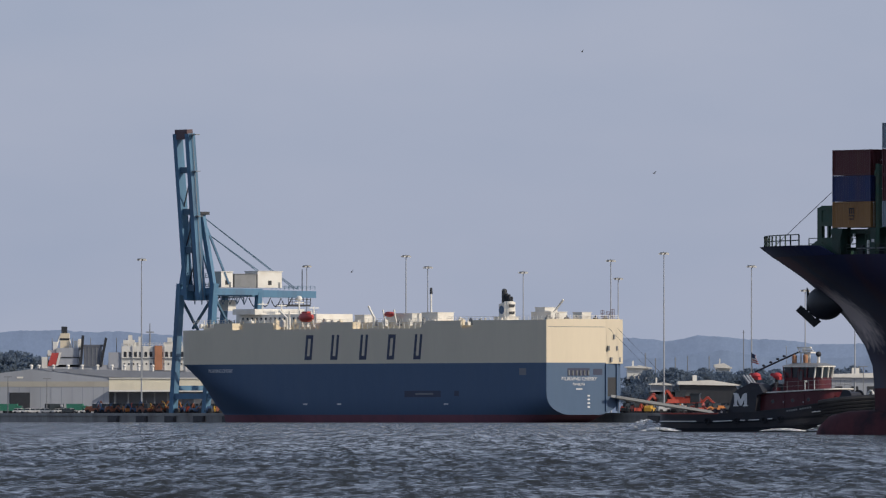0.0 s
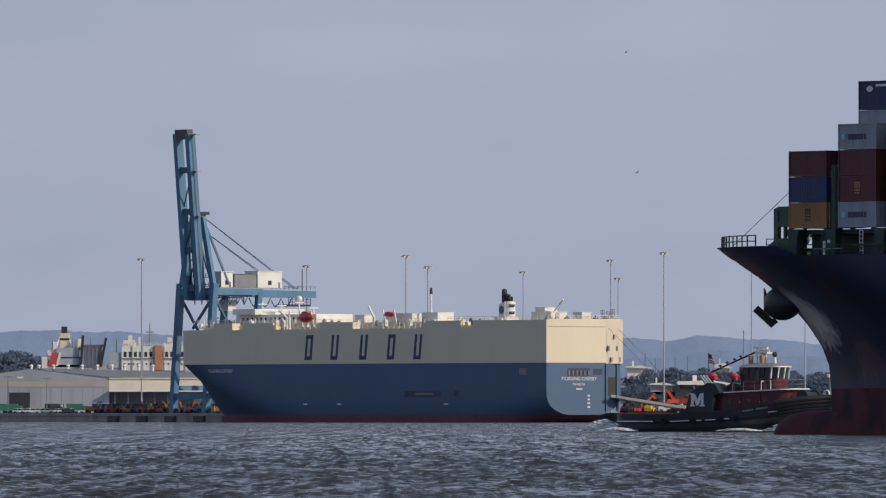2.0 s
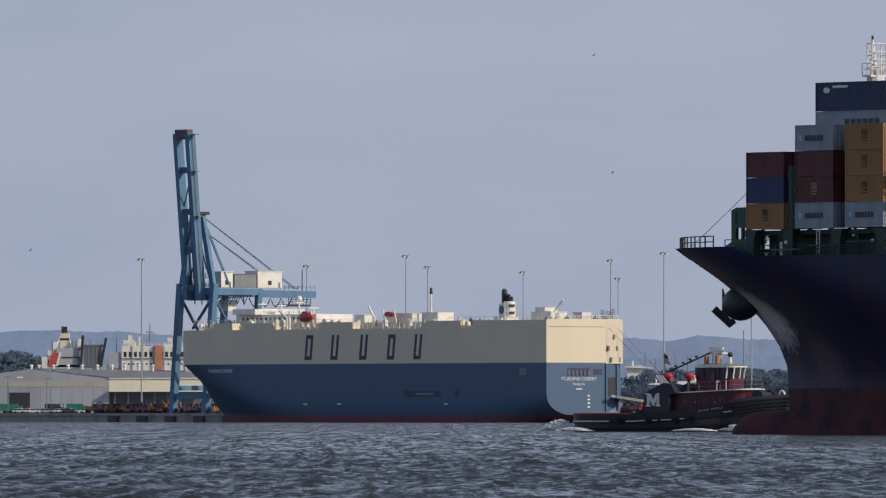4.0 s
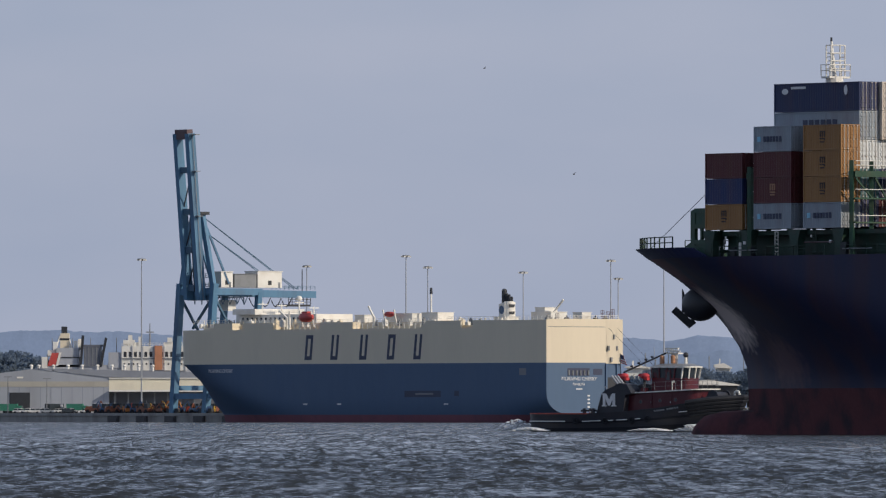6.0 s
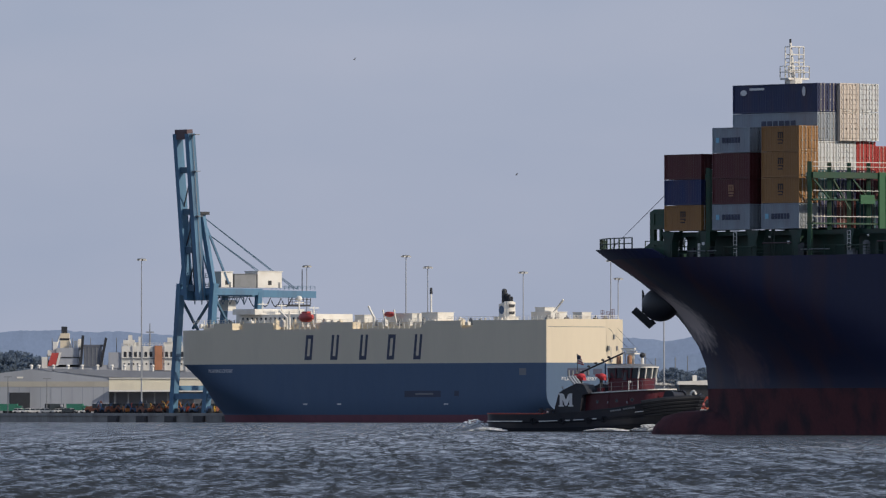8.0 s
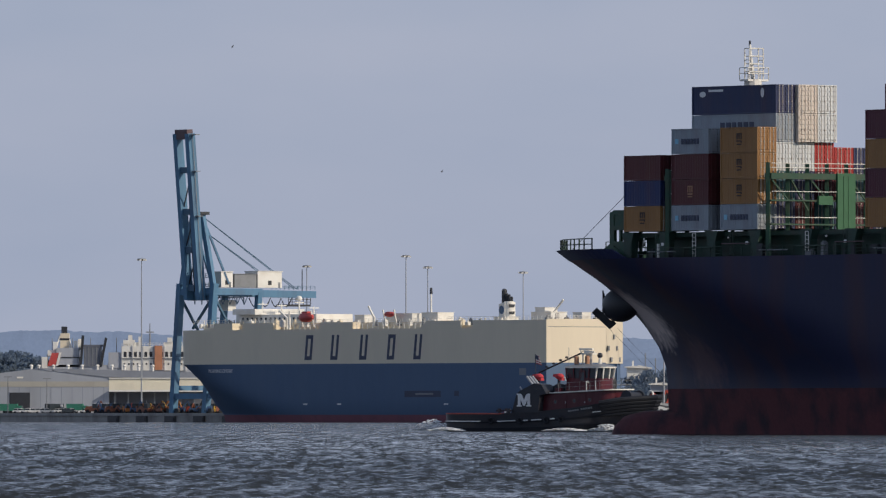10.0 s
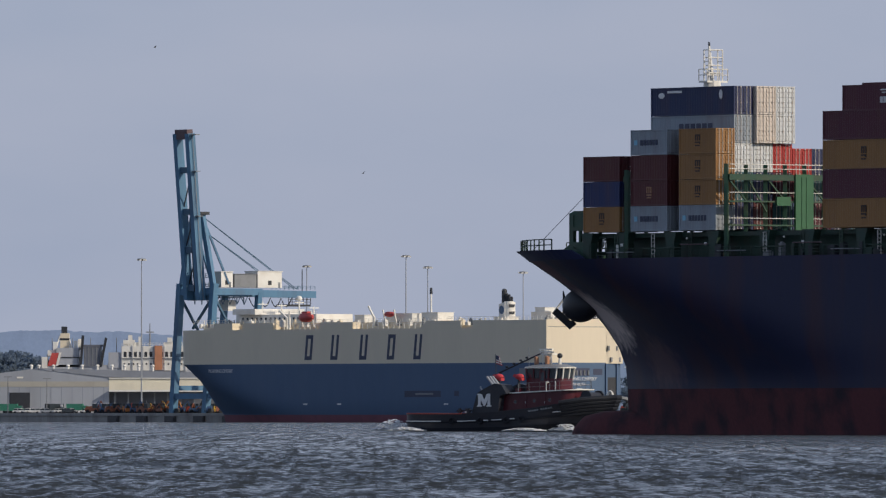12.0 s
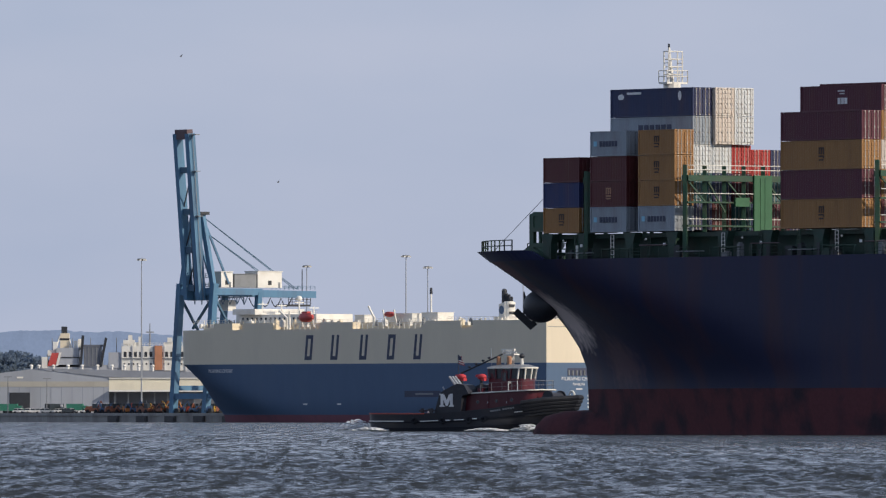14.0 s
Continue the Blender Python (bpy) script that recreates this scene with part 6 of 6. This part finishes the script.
    part("deck_lamp", ball(bmesh.new(), (w0 + 2.9, -hw - 0.15, 5.35), 0.14, 0.14, 0.14, 8), M["white"], wh)
    # mast, radar, lights and boom on the roof
    mx0 = 8.5
    bm = girder(bmesh.new(), (mx0, 0, 7.2), (mx0, 0, 8.4), 0.6)
    box(bm, mx0 - 0.75, mx0 + 0.75, -0.5, 0.5, 8.3, 8.45)
    rail(bm, [(mx0 - 0.75, -0.5, 8.45), (mx0 + 0.75, -0.5, 8.45)], 0.45, 0.5, 0.05, 2)
    for dx in (-0.6, 0.5):
        rod(bm, (mx0 + dx, -0.3, 7.2), (mx0 + dx, -0.3, 8.3), 0.07)
    mast = part("mast", bm, M["white"], tug, "white mast with radar scanner")
    part("radar_scanner", box(rod(bmesh.new(), (mx0 - 0.4, 0, 8.4), (mx0 - 0.4, 0, 8.85), 0.14), mx0 - 1.2, mx0 + 0.5, -0.16, 0.16, 8.8, 8.98), M["white"], mast)
    part("radar_scanner", box(bmesh.new(), mx0 - 0.2, mx0 + 1.1, -0.66, -0.5, 8.5, 8.65), M["white"], mast)
    part("searchlight", ball(bmesh.new(), (10.0, -0.1, 8.2), 0.3, 0.3, 0.3, 12), M["dark"], tug)
    part("searchlight_post", rod(bmesh.new(), (10.0, -0.1, 7.15), (10.0, -0.1, 8.0), 0.2, 0.14, 8), M["white"], tug)
    for x, z in ((7.35, 7.25), (8.75, 7.3)):
        part("life_raft", ball(rod(bmesh.new(), (x, -0.7, z), (x, -0.7, z + 0.75), 0.26, n=10), (x, -0.7, z + 0.75), 0.26, 0.26, 0.16, 10), M["tan"], tug, "tan canister on the roof")
    part("whip_antenna", rod(bmesh.new(), (5.9, 0, 7.0), (5.85, 0, 9.1), 0.03, n=4), M["galv"], tug)
    b0, b1 = Vector((1.9, 0, 6.35)), Vector((7.6, 0, 8.5))
    boom = part("boom", rod(bmesh.new(), b0, b1, 0.09, n=6), M["dark"], tug, "dark slanting boom")
    part("boom_foot", rod(bmesh.new(), (2.0, 0, 4.0), (2.0, 0, 6.4), 0.12, n=6), M["dark"], boom)
    for f in (0.2, 0.36, 0.52, 0.66):
        c = b0.lerp(b1, f)
        part("boom_lamp", ball(rod(bmesh.new(), c, c + Vector((0, 0, 0.22)), 0.05), c + Vector((-0.08, 0, 0.24)), 0.2, 0.16, 0.12, 8), M["dark"], boom)
    fs = Vector((1.6, 0, 4.3))
    staff = part("flagstaff", rod(bmesh.new(), fs, fs + Vector((-0.15, 0, 4.1)), 0.045, n=5), M["dark"], tug)
    for k in range(7):
        z = 7.35 + k * 0.12
        x0, x1 = fs.x + (0.32 if k > 3 else -0.05), fs.x + 0.72 - k * 0.06
        bm = prism(bmesh.new(), [(x0, z), (x1, z - 0.22), (x1, z - 0.10), (x0, z + 0.12)], "y", -0.02, 0.02)
        part("flag_stripe", bm, M["flag_red"] if k % 2 == 0 else M["white"], staff)
    part("flag_field", prism(bmesh.new(), [(fs.x - 0.08, 7.84), (fs.x + 0.30, 7.72), (fs.x + 0.30, 8.15), (fs.x - 0.08, 8.3)], "y", -0.02, 0.02), M["mark"], staff)
    # aft bitts, bow winch and staple
    for x, y in ((-0.74, -3.6), (0.46, -3.6), (-2.35, 0)):
        bm = rod(bmesh.new(), (x, y, 1.85), (x, y, 2.5), 0.2, n=8)
        rod(bm, (x - 0.4, y, 2.25), (x + 0.4, y, 2.25), 0.11, n=6)
        part("bitt", bm, M["black"], tug)
    part("deck_lamp", ball(bmesh.new(), (0.1, -3.7, 2.1), 0.12, 0.12, 0.12, 8), M["white"], tug)
    bm = rod(bmesh.new(), (14.2, -1.1, 3.75), (14.2, 1.1, 3.75), 0.5, n=12)
    for y in (-1.2, 1.2):
        rod(bm, (14.2, y - 0.08, 3.75), (14.2, y + 0.08, 3.75), 0.7, n=14)
    box(bm, 13.6, 14.8, -1.4, 1.4, 2.8, 3.5)
    part("bow_winch", bm, M["black"], tug)
    x = 16.5
    bm = tube(bmesh.new(), [(x + 0.34 * math.cos(math.pi * i / 8), 0, 3.85 + 0.5 * math.sin(math.pi * i / 8)) for i in range(9)], 0.12, 6)
    part("bow_staple", bm, M["white"], tug, "white towing staple on the bow")
    for ob in tug.children_recursive:
        ob.data.transform(Matrix.Scale(TUG_SIZE, 4))
    return tug


M["cover"] = paint("red_canvas", (0.55, 0.05, 0.06), 0.7, size=0.8, grain=0.2, bump=0.3)
M["flag_red"] = paint("flag_red_cloth", (0.4, 0.04, 0.05), 0.8, size=1, grain=0.1)
M["foam"] = paint("white_foam", (0.88, 0.89, 0.90), 0.8, stain=(0.55, 0.58, 0.60), size=0.7, amount=0.5, grain=0.2)
tug = tugboat()


def foam_patch(x0, x1, y, rise, seed, spread=0.9):
    """A ragged ridge of broken water made of many small lumps."""
    bm = bmesh.new()
    r = random.Random(seed)
    for _ in range(int((x1 - x0) * 60)):
        x = r.uniform(x0, x1)
        f = math.sin(math.pi * (x - x0) / (x1 - x0))
        bmesh.ops.create_icosphere(bm, subdivisions=1, radius=1, matrix=Matrix.Translation((x, y + r.uniform(-spread, spread), 0.1 + r.uniform(0, rise) * f)) @ Matrix.Diagonal((r.uniform(0.05, 0.30), r.uniform(0.06, 0.25), r.uniform(0.02, 0.06), 1)))
    bm.transform(Matrix.Scale(TUG_SIZE, 4))
    return bm


foams = []
for (x0, x1, y, rise, seed) in ((-12.6, -8.2, -2.6, 1.25, 1), (-8.8, -4.4, -5.3, 0.36, 2), (6.6, 11.4, -5.3, 0.28, 3), (12.0, 15.4, -4.4, 0.7, 4)):
    ob = solid("wake_foam", foam_patch(x0, x1, y, rise, seed), M["foam"], "white broken water along the tug's hull", "foam", "wake foam", "stuff", TUG_ROWS[0][1], True)
    foams.append(ob)


# ---- gulls ----
M["gull"] = paint("gull_feathers", (0.10, 0.10, 0.11), 0.8, size=0.3, grain=0.1)


def gull(rows):
    s = thing("gull", rows[0][1], "dark gull in flight against the sky", "bird", "gulls")
    part("body", ball(bmesh.new(), (0, 0, 0), 0.24, 0.09, 0.08, 8), M["gull"], s)
    for sign in (1, -1):
        bm = bmesh.new()
        prism(bm, [(0.12, 0), (-0.10, 0), (-0.19, sign * 0.3), (-0.24, sign * 0.55), (-0.02, sign * 0.28)], "z", -0.012, 0.012)
        w = part("wing", bm, M["gull"], s)
        w.matrix_basis = pose(0, 0, 0.05, sign * 24, 0, 0)
    return s


FLIGHT = 2300.0
gull_rows = []
for track in (((0.0, 25.72, 69.41), (1.5, 33.87, 69.31), (3.0, 32.72, 69.31), (6.5, 1.67, 66.17), (7.5, -10.35, 67.22), (11.0, -47.78, 70.67), (12.5, -54.15, 69.83), (14.0, -48.51, 68.58)),
              ((0.0, 39.10, 46.93), (3.0, 33.87, 47.04), (7.5, 16.62, 46.62), (11.0, -7.53, 47.35), (12.5, -18.50, 46.52), (14.0, -30.53, 45.26)),
              ((0.0, -16.94, 28.64), (3.0, -61.47, 31.78), (6.0, -106.01, 34.08), (14.0, -217.87, 37.21))):
    gull_rows.append([(t, pose(x, FLIGHT, z, 20, 0, 200)) for t, x, z in track])
gulls = [gull(rows) for rows in gull_rows]


def motions():
    walk(ship, SHIP_ROWS)
    for ob in (tug, *foams):
        walk(ob, TUG_ROWS)
    for ob, place in cargo:
        walk(ob, [(t, m @ place) for t, m in SHIP_ROWS])
    for ob, rows in zip(gulls, gull_rows):
        walk(ob, rows)
    walk(water, [(0.0, pose(0, 0, 0)), (14.0, pose(-3.0, -12.0, 0))])


motions()
